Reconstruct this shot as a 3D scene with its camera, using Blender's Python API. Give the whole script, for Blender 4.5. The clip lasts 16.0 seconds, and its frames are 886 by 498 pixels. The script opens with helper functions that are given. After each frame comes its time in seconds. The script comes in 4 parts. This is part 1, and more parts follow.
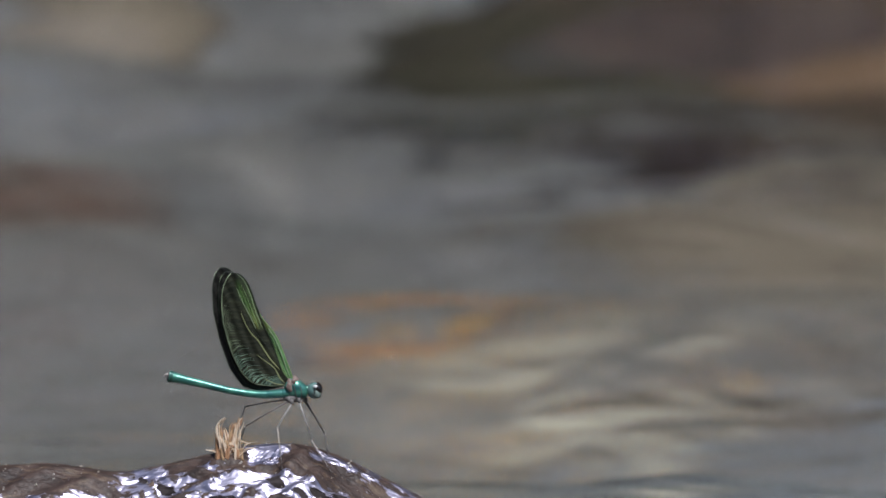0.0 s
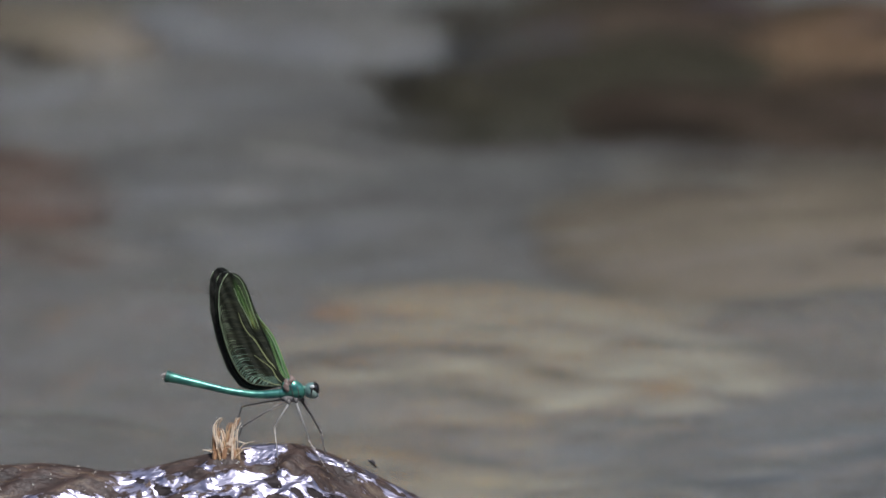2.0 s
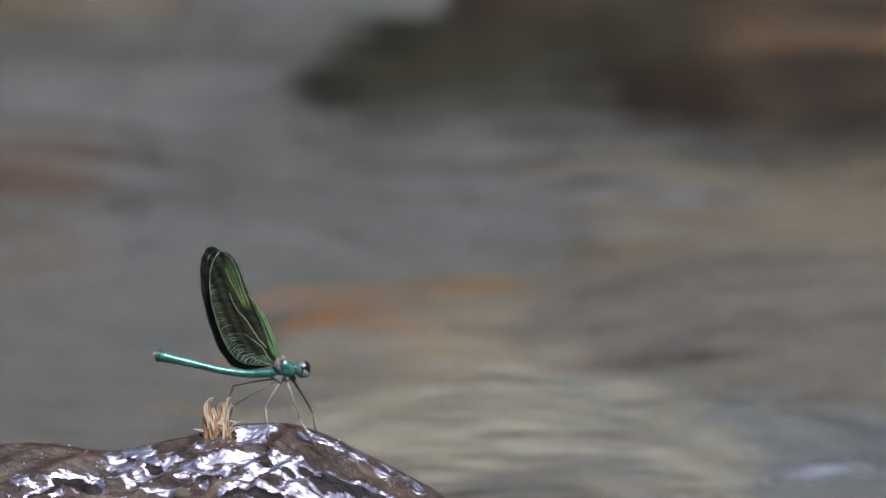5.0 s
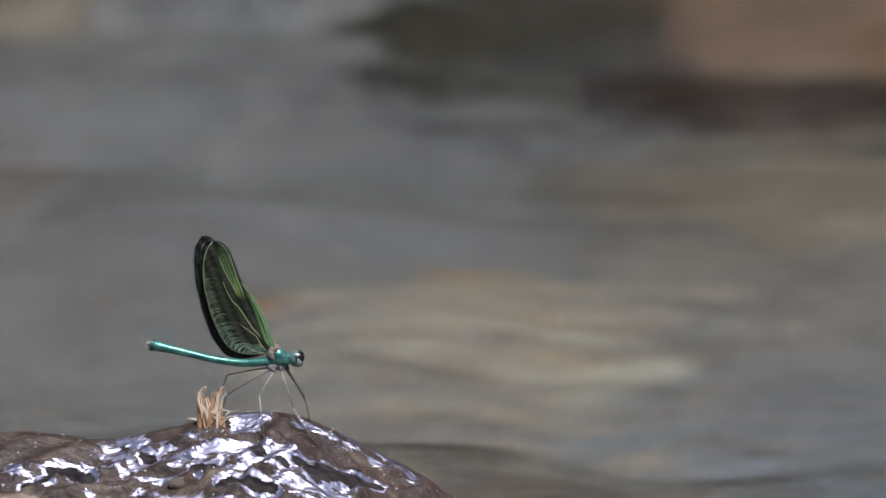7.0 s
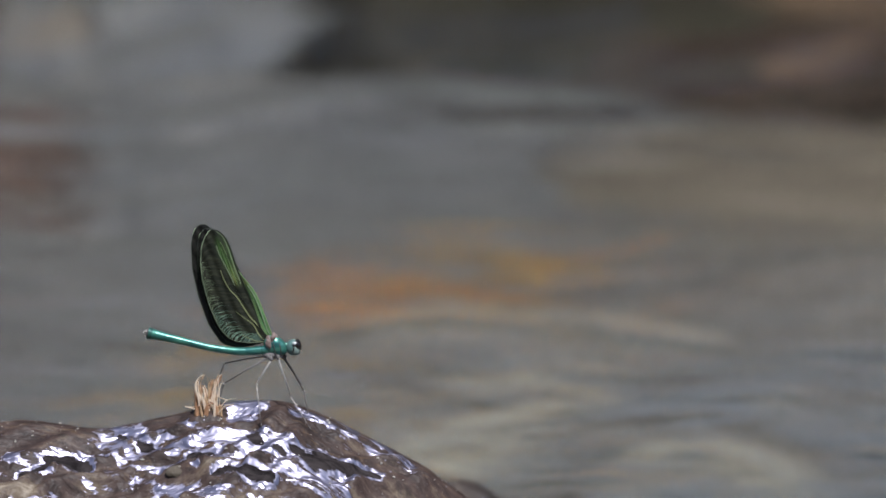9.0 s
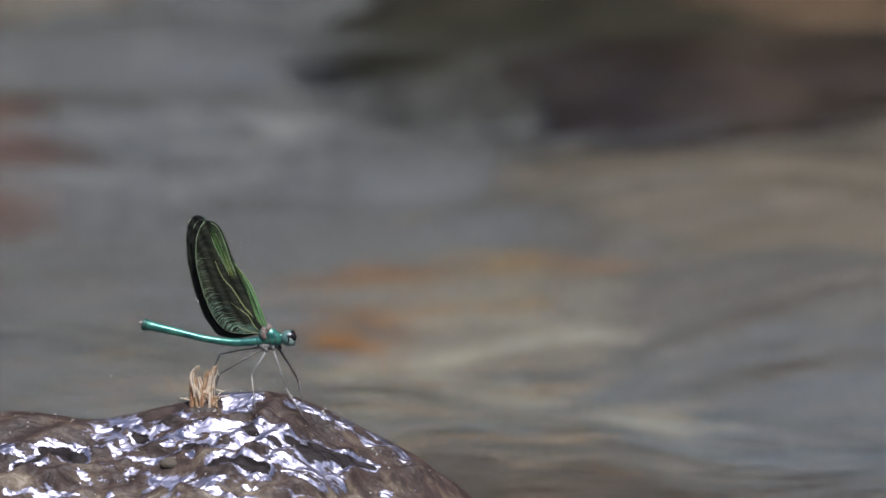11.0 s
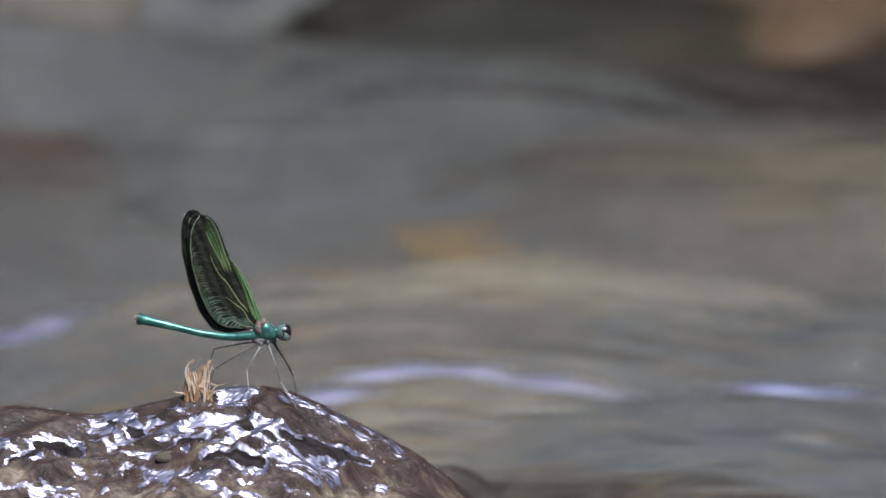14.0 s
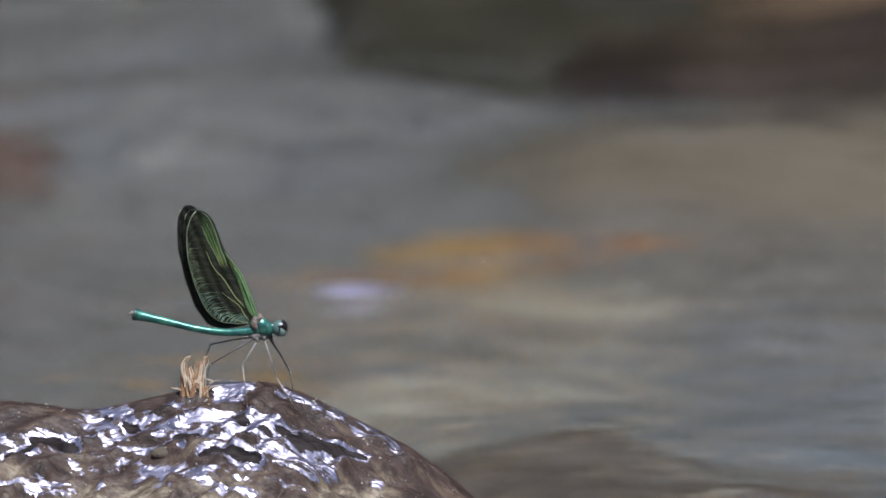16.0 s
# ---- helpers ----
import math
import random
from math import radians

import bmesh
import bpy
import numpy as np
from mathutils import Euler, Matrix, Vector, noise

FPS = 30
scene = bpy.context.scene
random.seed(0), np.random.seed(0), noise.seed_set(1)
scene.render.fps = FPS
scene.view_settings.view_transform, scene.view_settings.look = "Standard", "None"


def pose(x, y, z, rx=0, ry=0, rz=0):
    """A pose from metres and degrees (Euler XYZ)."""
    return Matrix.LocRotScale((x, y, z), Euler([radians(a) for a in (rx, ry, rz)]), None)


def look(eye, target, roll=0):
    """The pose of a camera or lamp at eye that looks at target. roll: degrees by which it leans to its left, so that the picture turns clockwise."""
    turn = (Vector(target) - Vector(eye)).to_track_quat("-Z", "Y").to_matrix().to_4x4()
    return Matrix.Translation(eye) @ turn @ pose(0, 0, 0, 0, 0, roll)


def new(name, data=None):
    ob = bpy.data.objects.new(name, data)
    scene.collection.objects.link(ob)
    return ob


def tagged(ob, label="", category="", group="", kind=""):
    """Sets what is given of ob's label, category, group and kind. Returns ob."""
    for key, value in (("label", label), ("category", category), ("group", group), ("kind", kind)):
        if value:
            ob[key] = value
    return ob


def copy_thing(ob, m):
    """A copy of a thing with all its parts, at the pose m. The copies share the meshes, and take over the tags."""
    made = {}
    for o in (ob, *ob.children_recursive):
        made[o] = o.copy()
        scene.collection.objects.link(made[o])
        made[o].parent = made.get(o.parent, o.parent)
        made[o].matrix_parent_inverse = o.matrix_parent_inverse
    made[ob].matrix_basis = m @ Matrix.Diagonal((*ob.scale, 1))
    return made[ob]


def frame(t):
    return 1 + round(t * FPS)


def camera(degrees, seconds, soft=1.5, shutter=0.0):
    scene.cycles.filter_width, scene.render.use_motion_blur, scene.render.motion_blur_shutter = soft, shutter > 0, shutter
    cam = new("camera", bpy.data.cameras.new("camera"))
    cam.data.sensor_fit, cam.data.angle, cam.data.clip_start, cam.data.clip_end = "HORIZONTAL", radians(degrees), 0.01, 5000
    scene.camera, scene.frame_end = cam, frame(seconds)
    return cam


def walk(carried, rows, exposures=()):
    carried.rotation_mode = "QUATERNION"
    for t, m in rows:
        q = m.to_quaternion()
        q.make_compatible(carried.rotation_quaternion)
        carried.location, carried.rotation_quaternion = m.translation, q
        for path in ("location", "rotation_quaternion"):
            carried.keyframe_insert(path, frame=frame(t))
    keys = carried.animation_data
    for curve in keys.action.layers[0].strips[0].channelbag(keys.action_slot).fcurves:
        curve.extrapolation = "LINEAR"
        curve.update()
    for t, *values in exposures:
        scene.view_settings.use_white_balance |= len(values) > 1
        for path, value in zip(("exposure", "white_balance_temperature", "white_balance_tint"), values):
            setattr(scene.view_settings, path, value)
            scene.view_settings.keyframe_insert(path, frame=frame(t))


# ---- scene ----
# The camera stands on a tripod and is slowly panned and tilted.
EYE = (0.0, -2.21, 0.565)
cam = camera(8.0, 16.0, soft=1.75, shutter=0.6)
cam.data.dof.use_dof = True
cam.data.dof.focus_distance = 2.24
cam.data.dof.aperture_fstop = 10.5
# seconds, turn to the left and downward tilt in degrees
SWEEP = [
    (0, 0.3210, 9.4363), (0.5, 0.2975, 9.4363), (1, 0.2934, 9.4322), (1.5, 0.2893, 9.4363), (2, 0.2934, 9.4363),
    (2.5, 0.2893, 9.4363), (3, 0.2893, 9.4363), (3.5, 0.2739, 9.4557), (4, 0.2504, 9.4909), (4.5, 0.2310, 9.5456),
    (5, 0.2111, 9.6243), (5.2, 0.2019, 9.6601), (6.2, 0.1687, 9.7445), (7.3, 0.1446, 9.6908), (7.4, 0.1421, 9.6218),
    (7.5, 0.1446, 9.5829), (7.6, 0.1406, 9.5809), (7.8, 0.1390, 9.6218), (8, 0.1390, 9.6591), (8.2, 0.1380, 9.7061),
    (8.5, 0.1349, 9.7593), (9, 0.1283, 9.8278), (9.2, 0.1201, 9.8416), (10.2, 0.0971, 9.8876), (11.3, 0.0808, 9.9182),
    (11.5, 0.0833, 9.9254), (12, 0.0762, 9.9351), (12.5, 0.0705, 9.9402), (13, 0.0598, 9.9499), (13.5, 0.0511, 9.9540),
    (14, 0.0363, 9.9596), (14.5, 0.0225, 9.9678), (15, 0.0077, 9.9775), (15.5, 0.0000, 9.9831), (16, 0.0000, 10.0000)]
walk(cam, [(t, pose(*EYE, 90 - tilt, 0, turn)) for t, turn, tilt in SWEEP],
     exposures=[(0.0, 0.02, 6250, 13), (3.5, 0.0, 6250, 13), (5.2, 0.08, 6250, 13), (9.0, 0.08, 6170, 13), (16.0, 0.07, 6140, 13)])

# ---- light: high sun behind the camera, clear sky ----
SUN_ELEVATION, SUN_AZIMUTH = 62.0, 158.0
world = bpy.data.worlds.new("sky")
scene.world = world
world.use_nodes = True
wn = world.node_tree.nodes
sky = wn.new("ShaderNodeTexSky")
sky.sky_type = "NISHITA"
sky.sun_disc = False
sky.sun_elevation = radians(SUN_ELEVATION)
sky.sun_rotation = radians(SUN_AZIMUTH)
world.node_tree.links.new(sky.outputs[0], wn["Background"].inputs["Color"])
wn["Background"].inputs["Strength"].default_value = 0.12
sun_data = bpy.data.lights.new("sun", "SUN")
sun_data.energy, sun_data.angle, sun_data.color = 4.9, radians(0.53), (1.0, 0.985, 0.97)
sun = new("sun", sun_data)
el, az = radians(SUN_ELEVATION), radians(SUN_AZIMUTH)
sun.matrix_world = look(Vector((math.sin(az) * math.cos(el), math.cos(az) * math.cos(el), math.sin(el))) * 20, (0, 0, 0))


# ---- node helpers ----
class Mat:
    def __init__(self, name):
        self.m = bpy.data.materials.new(name)
        self.m.use_nodes = True
        self.t = self.m.node_tree
        self.b = self.t.nodes["Principled BSDF"]
        self.out = self.t.nodes["Material Output"]

    def node(self, kind, **inputs):
        n = self.t.nodes.new(kind)
        for k, v in inputs.items():
            self.put(n.inputs[k.replace("_", " ")], v)
        return n

    def put(self, socket, v):
        if isinstance(v, bpy.types.NodeSocket):
            self.t.links.new(v, socket)
        else:
            socket.default_value = v

    def set(self, **inputs):
        for k, v in inputs.items():
            self.put(self.b.inputs[k.replace("_", " ")], v)
        return self

    def coords(self, scale=(1, 1, 1), turn=(0, 0, 0), space="Object"):
        c = self.node("ShaderNodeTexCoord")
        p = self.node("ShaderNodeMapping")
        self.put(p.inputs["Vector"], c.outputs[space])
        p.inputs["Scale"].default_value = scale
        p.inputs["Rotation"].default_value = turn
        return p.outputs[0]

    def noise(self, vec, scale, detail=4.0, rough=0.55, distort=0.0):
        n = self.node("ShaderNodeTexNoise", Vector=vec, Scale=scale, Detail=detail, Roughness=rough, Distortion=distort)
        return n.outputs["Fac"]

    def voronoi(self, vec, scale, feature="F1", output="Distance"):
        n = self.node("ShaderNodeTexVoronoi")
        n.feature = feature
        self.put(n.inputs["Vector"], vec)
        n.inputs["Scale"].default_value = scale
        return n.outputs[output]

    def ramp(self, fac, *stops):
        n = self.node("ShaderNodeValToRGB", Fac=fac)
        e = n.color_ramp.elements
        while len(e) < len(stops):
            e.new(0.5)
        for a, (pos, col) in zip(e, stops):
            a.position = pos
            a.color = (*col, 1) if isinstance(col, tuple) else (col, col, col, 1)
        return n.outputs["Color"]

    def mix(self, fac, a, b, how="MIX"):
        n = self.t.nodes.new("ShaderNodeMix")
        n.data_type, n.blend_type = "RGBA", how
        self.put(n.inputs[0], fac)
        for i, v in ((6, a), (7, b)):
            self.put(n.inputs[i], (*v, 1) if isinstance(v, tuple) else v)
        return n.outputs[2]

    def math(self, op, a, b=0.5):
        n = self.t.nodes.new("ShaderNodeMath")
        n.operation = op
        self.put(n.inputs[0], a)
        self.put(n.inputs[1], b)
        return n.outputs[0]

    def bump(self, height, strength, distance, normal=None):
        n = self.node("ShaderNodeBump", Height=height, Strength=strength, Distance=distance)
        if normal is not None:
            self.put(n.inputs["Normal"], normal)
        return n.outputs[0]


# ---- materials ----
def wet_rock_material():
    m = Mat("wet_rock")
    v = m.coords((1, 1, 1), (0, 0, radians(-24)))
    vs = m.coords((1, 3.0, 0.3))
    low = m.node("ShaderNodeSeparateXYZ", Vector=m.coords())
    silt = m.ramp(m.math("SUBTRACT", 0.108, low.outputs["Z"]), (0.0, 0.0), (0.022, 0.215))
    silt = m.math("MULTIPLY", silt, m.ramp(m.math("ADD", low.outputs["X"], 0.5), (0.478, 1.0), (0.492, 0.0)))
    big = m.math("ADD", m.noise(vs, 55, 8, 0.72, 0.35), silt)
    grain = m.noise(v, 900, 3, 0.6)
    tone = m.ramp(big, (0.30, (0.012, 0.009, 0.008)), (0.45, (0.032, 0.020, 0.016)), (0.57, (0.062, 0.040, 0.032)),
                  (0.67, (0.15, 0.115, 0.078)), (0.75, (0.32, 0.27, 0.20)), (0.86, (0.14, 0.11, 0.078)))
    stain = m.noise(m.coords((1, 3.6, 0.5)), 100, 6, 0.7, 0.8)
    tone = m.mix(m.ramp(stain, (0.50, 0.0), (0.64, 0.75)), tone, (0.016, 0.011, 0.009))
    tone = m.mix(m.ramp(m.math("ADD", stain, silt), (0.42, 0.35), (0.34, 0.0)), tone, (0.13, 0.085, 0.045))
    spots = m.voronoi(v, 420)
    tone = m.mix(m.ramp(spots, (0.08, 0.5), (0.18, 0.0)), tone, (0.14, 0.11, 0.09))
    tone = m.mix(m.ramp(grain, (0.4, 0.0), (0.8, 0.2)), tone, (0.10, 0.075, 0.062))
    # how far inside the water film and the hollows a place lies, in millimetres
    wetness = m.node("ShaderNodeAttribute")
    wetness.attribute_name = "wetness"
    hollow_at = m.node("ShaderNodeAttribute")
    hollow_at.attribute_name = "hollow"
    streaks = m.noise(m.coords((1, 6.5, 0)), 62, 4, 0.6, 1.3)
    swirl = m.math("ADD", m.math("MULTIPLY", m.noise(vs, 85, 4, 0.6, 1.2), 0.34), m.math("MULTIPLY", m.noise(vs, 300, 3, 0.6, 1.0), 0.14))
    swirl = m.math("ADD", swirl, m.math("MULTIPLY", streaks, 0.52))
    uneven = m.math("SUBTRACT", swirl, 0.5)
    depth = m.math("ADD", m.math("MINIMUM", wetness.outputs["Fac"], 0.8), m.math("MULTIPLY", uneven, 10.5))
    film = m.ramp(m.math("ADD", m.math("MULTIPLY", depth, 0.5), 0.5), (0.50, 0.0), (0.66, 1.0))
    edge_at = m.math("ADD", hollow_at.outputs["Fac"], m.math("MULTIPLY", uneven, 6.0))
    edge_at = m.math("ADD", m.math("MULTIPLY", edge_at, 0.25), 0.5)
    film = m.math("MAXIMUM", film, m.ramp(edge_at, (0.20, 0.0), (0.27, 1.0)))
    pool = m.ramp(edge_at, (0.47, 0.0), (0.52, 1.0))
    # the dark bank's reflection in the pools is put into the base colour
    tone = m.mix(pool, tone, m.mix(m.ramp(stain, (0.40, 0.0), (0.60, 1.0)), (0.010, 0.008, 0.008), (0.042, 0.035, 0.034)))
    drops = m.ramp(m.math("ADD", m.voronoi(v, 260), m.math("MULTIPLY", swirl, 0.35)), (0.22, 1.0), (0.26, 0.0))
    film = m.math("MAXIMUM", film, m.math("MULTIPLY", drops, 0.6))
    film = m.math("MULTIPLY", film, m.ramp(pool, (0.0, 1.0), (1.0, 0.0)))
    fine = m.bump(grain, 0.2, 0.0008, m.bump(m.noise(vs, 160, 3, 0.5, 0.8), 0.35, 0.003))
    ripple = m.bump(m.noise(m.coords((1, 3.6, 0)), 95, 2, 0.5, 1.2), m.ramp(pool, (0.0, 0.44), (1.0, 0.03)), 0.004, m.bump(film, 0.5, 0.0010))
    m.set(Base_Color=tone, Roughness=m.ramp(grain, (0.3, 0.5), (0.7, 0.75)), Normal=fine, Specular_IOR_Level=m.ramp(pool, (0.0, 0.2), (1.0, 0.05)),
          Coat_Weight=m.ramp(pool, (0.0, 0.06), (1.0, 0.0)), Coat_Roughness=0.32, Coat_IOR=1.6, Coat_Normal=fine)
    # lavender and strength of the highlights are put into the film's gloss colour
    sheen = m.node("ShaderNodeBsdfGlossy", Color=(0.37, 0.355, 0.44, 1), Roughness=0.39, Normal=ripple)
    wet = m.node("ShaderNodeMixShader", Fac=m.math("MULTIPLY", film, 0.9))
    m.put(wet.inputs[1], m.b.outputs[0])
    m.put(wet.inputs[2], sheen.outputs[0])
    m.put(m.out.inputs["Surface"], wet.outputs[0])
    return m.m


def stone_material(name, dark, mid, light, rough=0.6, scale=14, gloss=0.06):
    m = Mat(name)
    v = m.coords()
    big = m.noise(v, scale, 5, 0.6, 0.4)
    fine = m.noise(v, scale * 12, 4, 0.6)
    tone = m.ramp(big, (0.3, dark), (0.5, mid), (0.7, light))
    tone = m.mix(m.ramp(fine, (0.4, 0.0), (0.75, 0.5)), tone, dark)
    m.set(Base_Color=tone, Roughness=rough, Specular_IOR_Level=gloss, Normal=m.bump(fine, 0.5, 0.004))
    return m.m


def bed_material():
    m = Mat("stream_bed")
    v = m.coords()
    big = m.noise(v, 3.2, 4, 0.55, 0.5)
    fine = m.noise(v, 60, 5, 0.65)
    tone = m.ramp(big, (0.3, (0.067, 0.068, 0.068)), (0.5, (0.095, 0.094, 0.091)), (0.7, (0.123, 0.118, 0.108)))
    tone = m.mix(m.ramp(fine, (0.35, 0.0), (0.7, 0.7)), tone, (0.053, 0.054, 0.056))
    # wooded soil on the unseen banks above the stream, kept dark for the water's reflection
    pos = m.node("ShaderNodeSeparateXYZ", Vector=m.node("ShaderNodeNewGeometry").outputs["Position"])
    leaf = m.noise(v, 2.0, 6, 0.7)
    wood = m.ramp(leaf, (0.35, (0.012, 0.011, 0.008)), (0.55, (0.022, 0.020, 0.014)), (0.7, (0.045, 0.040, 0.030)))
    high = m.ramp(m.math("ADD", pos.outputs["Z"], m.math("MULTIPLY", leaf, 0.2)), (0.15, 0.0), (0.26, 1.0))
    m.set(Base_Color=m.mix(high, tone, wood), Roughness=0.85, Specular_IOR_Level=0.06, Normal=m.bump(fine, 0.6, 0.01))
    return m.m


def pebble_material():
    m = Mat("pebbles")
    v = m.coords()
    rnd = m.node("ShaderNodeNewGeometry").outputs["Random Per Island"]
    tone = m.ramp(rnd, (0.0, (0.070, 0.072, 0.074)), (0.3, (0.092, 0.092, 0.093)), (0.55, (0.114, 0.108, 0.101)),
                  (0.8, (0.090, 0.084, 0.078)), (1.0, (0.138, 0.135, 0.128)))
    fine = m.noise(v, 120, 4, 0.6)
    tone = m.mix(m.ramp(fine, (0.4, 0.0), (0.7, 0.5)), tone, (0.078, 0.076, 0.068))
    m.set(Base_Color=tone, Roughness=0.6, Specular_IOR_Level=0.06)
    return m.m


def water_material():
    m = Mat("stream_water")
    v = m.coords((20, 8, 1))
    side = m.node("ShaderNodeSeparateXYZ", Vector=m.coords())
    riffle = m.ramp(side.outputs["Y"], (0.35, 1.0), (0.95, 0.0))
    small = m.math("MULTIPLY", m.noise(m.coords((16, 44, 1)), 1.0, 4, 0.6, 0.6), riffle)
    still = m.ramp(m.math("MULTIPLY", side.outputs["Y"], 0.5), (0.55, 1.0), (0.85, 0.25))
    fine = m.bump(m.noise(v, 1.0, 3, 0.5, 0.3), m.math("MULTIPLY", still, 0.6), 0.014)
    fine = m.bump(small, 1.0, 0.055, fine)
    fine = m.bump(m.noise(m.coords((3.5, 24, 1)), 1.0, 3, 0.55, 0.4), m.math("MULTIPLY", still, 0.75), 0.022, fine)
    glass = m.node("ShaderNodeBsdfGlass", Color=(0.93, 0.95, 0.93, 1), Roughness=0.0, IOR=1.33, Normal=fine)
    m.put(m.out.inputs["Surface"], glass.outputs[0])
    return m.m


def crest_material(name, share):
    m = Mat(name)
    v = m.coords((60, 60, 60))
    ripple = m.bump(m.noise(v, 1.0, 2), 0.3, 0.004)
    # water whose blue sky glint is tinted into the glass and gloss colours
    glass = m.node("ShaderNodeBsdfGlass", Color=(0.90, 0.92, 1.0, 1), Roughness=0.3, IOR=1.33, Normal=ripple)
    sheen = m.node("ShaderNodeBsdfGlossy", Color=(0.44, 0.46, 0.86, 1), Roughness=0.5, Normal=ripple)
    mix = m.node("ShaderNodeMixShader", Fac=share)
    m.put(mix.inputs[1], glass.outputs[0])
    m.put(mix.inputs[2], sheen.outputs[0])
    m.put(m.out.inputs["Surface"], mix.outputs[0])
    return m.m


def leaf_material():
    m = Mat("fallen_leaf")
    v = m.coords()
    rnd = m.node("ShaderNodeObjectInfo").outputs["Random"]
    tone = m.ramp(rnd, (0.0, (0.40, 0.155, 0.024)), (0.5, (0.42, 0.19, 0.030)), (1.0, (0.40, 0.235, 0.045)))
    tone = m.mix(m.ramp(m.noise(v, 60, 4), (0.45, 0.0), (0.7, 0.7)), tone, (0.140, 0.063, 0.021))
    m.set(Base_Color=tone, Roughness=0.5, Specular_IOR_Level=0.1)
    return m.m


def teal_material(name="metallic_teal_cuticle", shade=1.0):
    m = Mat(name)
    v = m.coords()
    n = m.noise(v, 700, 3, 0.6)
    lw = m.noise(m.coords((1, 1, 4)), 160, 2)
    tone = m.mix(m.ramp(lw, (0.35, 0.0), (0.7, 1.0)), (0.022 * shade, 0.12 * shade, 0.11 * shade), (0.085 * shade, 0.28 * shade, 0.20 * shade))
    m.set(Base_Color=tone, Metallic=0.45, Roughness=0.33, Normal=m.bump(n, 0.2, 0.0003), Coat_Weight=0.25, Coat_Roughness=0.25)
    return m.m


def plain(name, color, rough, metal=0.0, vary=0.4, scale=900, **more):
    m = Mat(name)
    n = m.noise(m.coords(), scale, 3, 0.6)
    dark = tuple(c * (1 - vary) for c in color)
    m.set(Base_Color=m.mix(m.ramp(n, (0.35, 0.0), (0.65, 1.0)), dark, color), Roughness=rough, Metallic=metal,
          Normal=m.bump(n, 0.25, 0.0002), **more)
    return m.m


def membrane_material(name, dark, light):
    """Dark wing membrane; the green field and the clear patch are marked on the mesh."""
    m = Mat(name)
    uv = m.node("ShaderNodeTexCoord").outputs["UV"]
    cells = m.voronoi(m.coords((1, 1, 1)), 900, "DISTANCE_TO_EDGE")
    net = m.ramp(cells, (0.02, 1.0), (0.10, 0.0))
    ray = m.node("ShaderNodeAttribute")
    ray.attribute_name = "fan_ray"
    sep = m.node("ShaderNodeSeparateXYZ", Vector=uv)
    across = m.node("ShaderNodeCombineXYZ", X=m.math("MULTIPLY", ray.outputs["Fac"], 34.0), Y=m.math("MULTIPLY", sep.outputs["Y"], 1.6))
    band = m.noise(across.outputs[0], 1.0, 4, 0.6, 0.2)
    tone = m.mix(m.ramp(band, (0.44, 0.0), (0.64, 1.0)), dark, light)
    along = m.node("ShaderNodeMapping", Vector=uv)
    along.inputs["Scale"].default_value = (3, 40, 1)
    streak = m.noise(along.outputs[0], 1.0, 3, 0.5, 0.5)
    field = m.node("ShaderNodeAttribute")
    field.attribute_name = "green_field"
    hue = m.mix(m.ramp(sep.outputs["X"], (0.55, 0.0), (0.72, 1.0)), (0.38, 0.42, 0.12), (0.17, 0.36, 0.095))
    hue = m.mix(m.ramp(sep.outputs["X"], (0.42, 1.0), (0.52, 0.0)), hue, (0.16, 0.40, 0.15))
    green = m.mix(m.ramp(streak, (0.38, 0.0), (0.60, 1.0)), (0.035, 0.075, 0.022), hue)
    tone = m.mix(field.outputs["Fac"], tone, green)
    clear = m.node("ShaderNodeAttribute")
    clear.attribute_name = "clear_patch"
    tone = m.mix(m.math("MULTIPLY", clear.outputs["Fac"], m.ramp(m.noise(m.coords(), 500, 3), (0.35, 0.2), (0.6, 0.9))), tone, (0.16, 0.27, 0.21))
    tone = m.mix(m.math("MULTIPLY", net, 0.35), tone, (0.05, 0.06, 0.04))
    m.set(Base_Color=tone, Roughness=0.5, Specular_IOR_Level=0.3, Normal=m.bump(cells, 0.25, 0.0003))
    trans = m.node("ShaderNodeBsdfTranslucent", Color=m.mix(0.5, tone, (0.03, 0.035, 0.02)))
    mix = m.node("ShaderNodeMixShader", Fac=0.3)
    m.put(mix.inputs[1], m.b.outputs[0])
    m.put(mix.inputs[2], trans.outputs[0])
    m.put(m.out.inputs["Surface"], mix.outputs[0])
    return m.m


def vein_material(name, color, glow):
    m = Mat(name)
    m.set(Base_Color=(*color, 1), Roughness=0.35)
    trans = m.node("ShaderNodeBsdfTranslucent", Color=(*color, 1))
    mix = m.node("ShaderNodeMixShader", Fac=glow)
    m.put(mix.inputs[1], m.b.outputs[0])
    m.put(mix.inputs[2], trans.outputs[0])
    m.put(m.out.inputs["Surface"], mix.outputs[0])
    return m.m


ROCK = wet_rock_material()
BED = bed_material()
PEBBLE = pebble_material()
WATER = water_material()
CREST = crest_material("wave_crest_water", 0.10)
CREST_DIM = crest_material("riffle_crest_water", 0.025)
LEAF = leaf_material()
TEAL = teal_material()
TEAL_GREY = plain("grey_green_cuticle", (0.10, 0.19, 0.17), 0.4)
TEAL_DARK = teal_material("dark_blue_green_cuticle", 0.55)
MEMBRANE = membrane_material("wing_membrane", (0.013, 0.015, 0.010), (0.052, 0.056, 0.032))
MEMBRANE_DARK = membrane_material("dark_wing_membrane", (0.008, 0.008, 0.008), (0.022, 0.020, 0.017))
VEIN_GREEN = vein_material("green_vein", (0.25, 0.38, 0.15), 0.4)
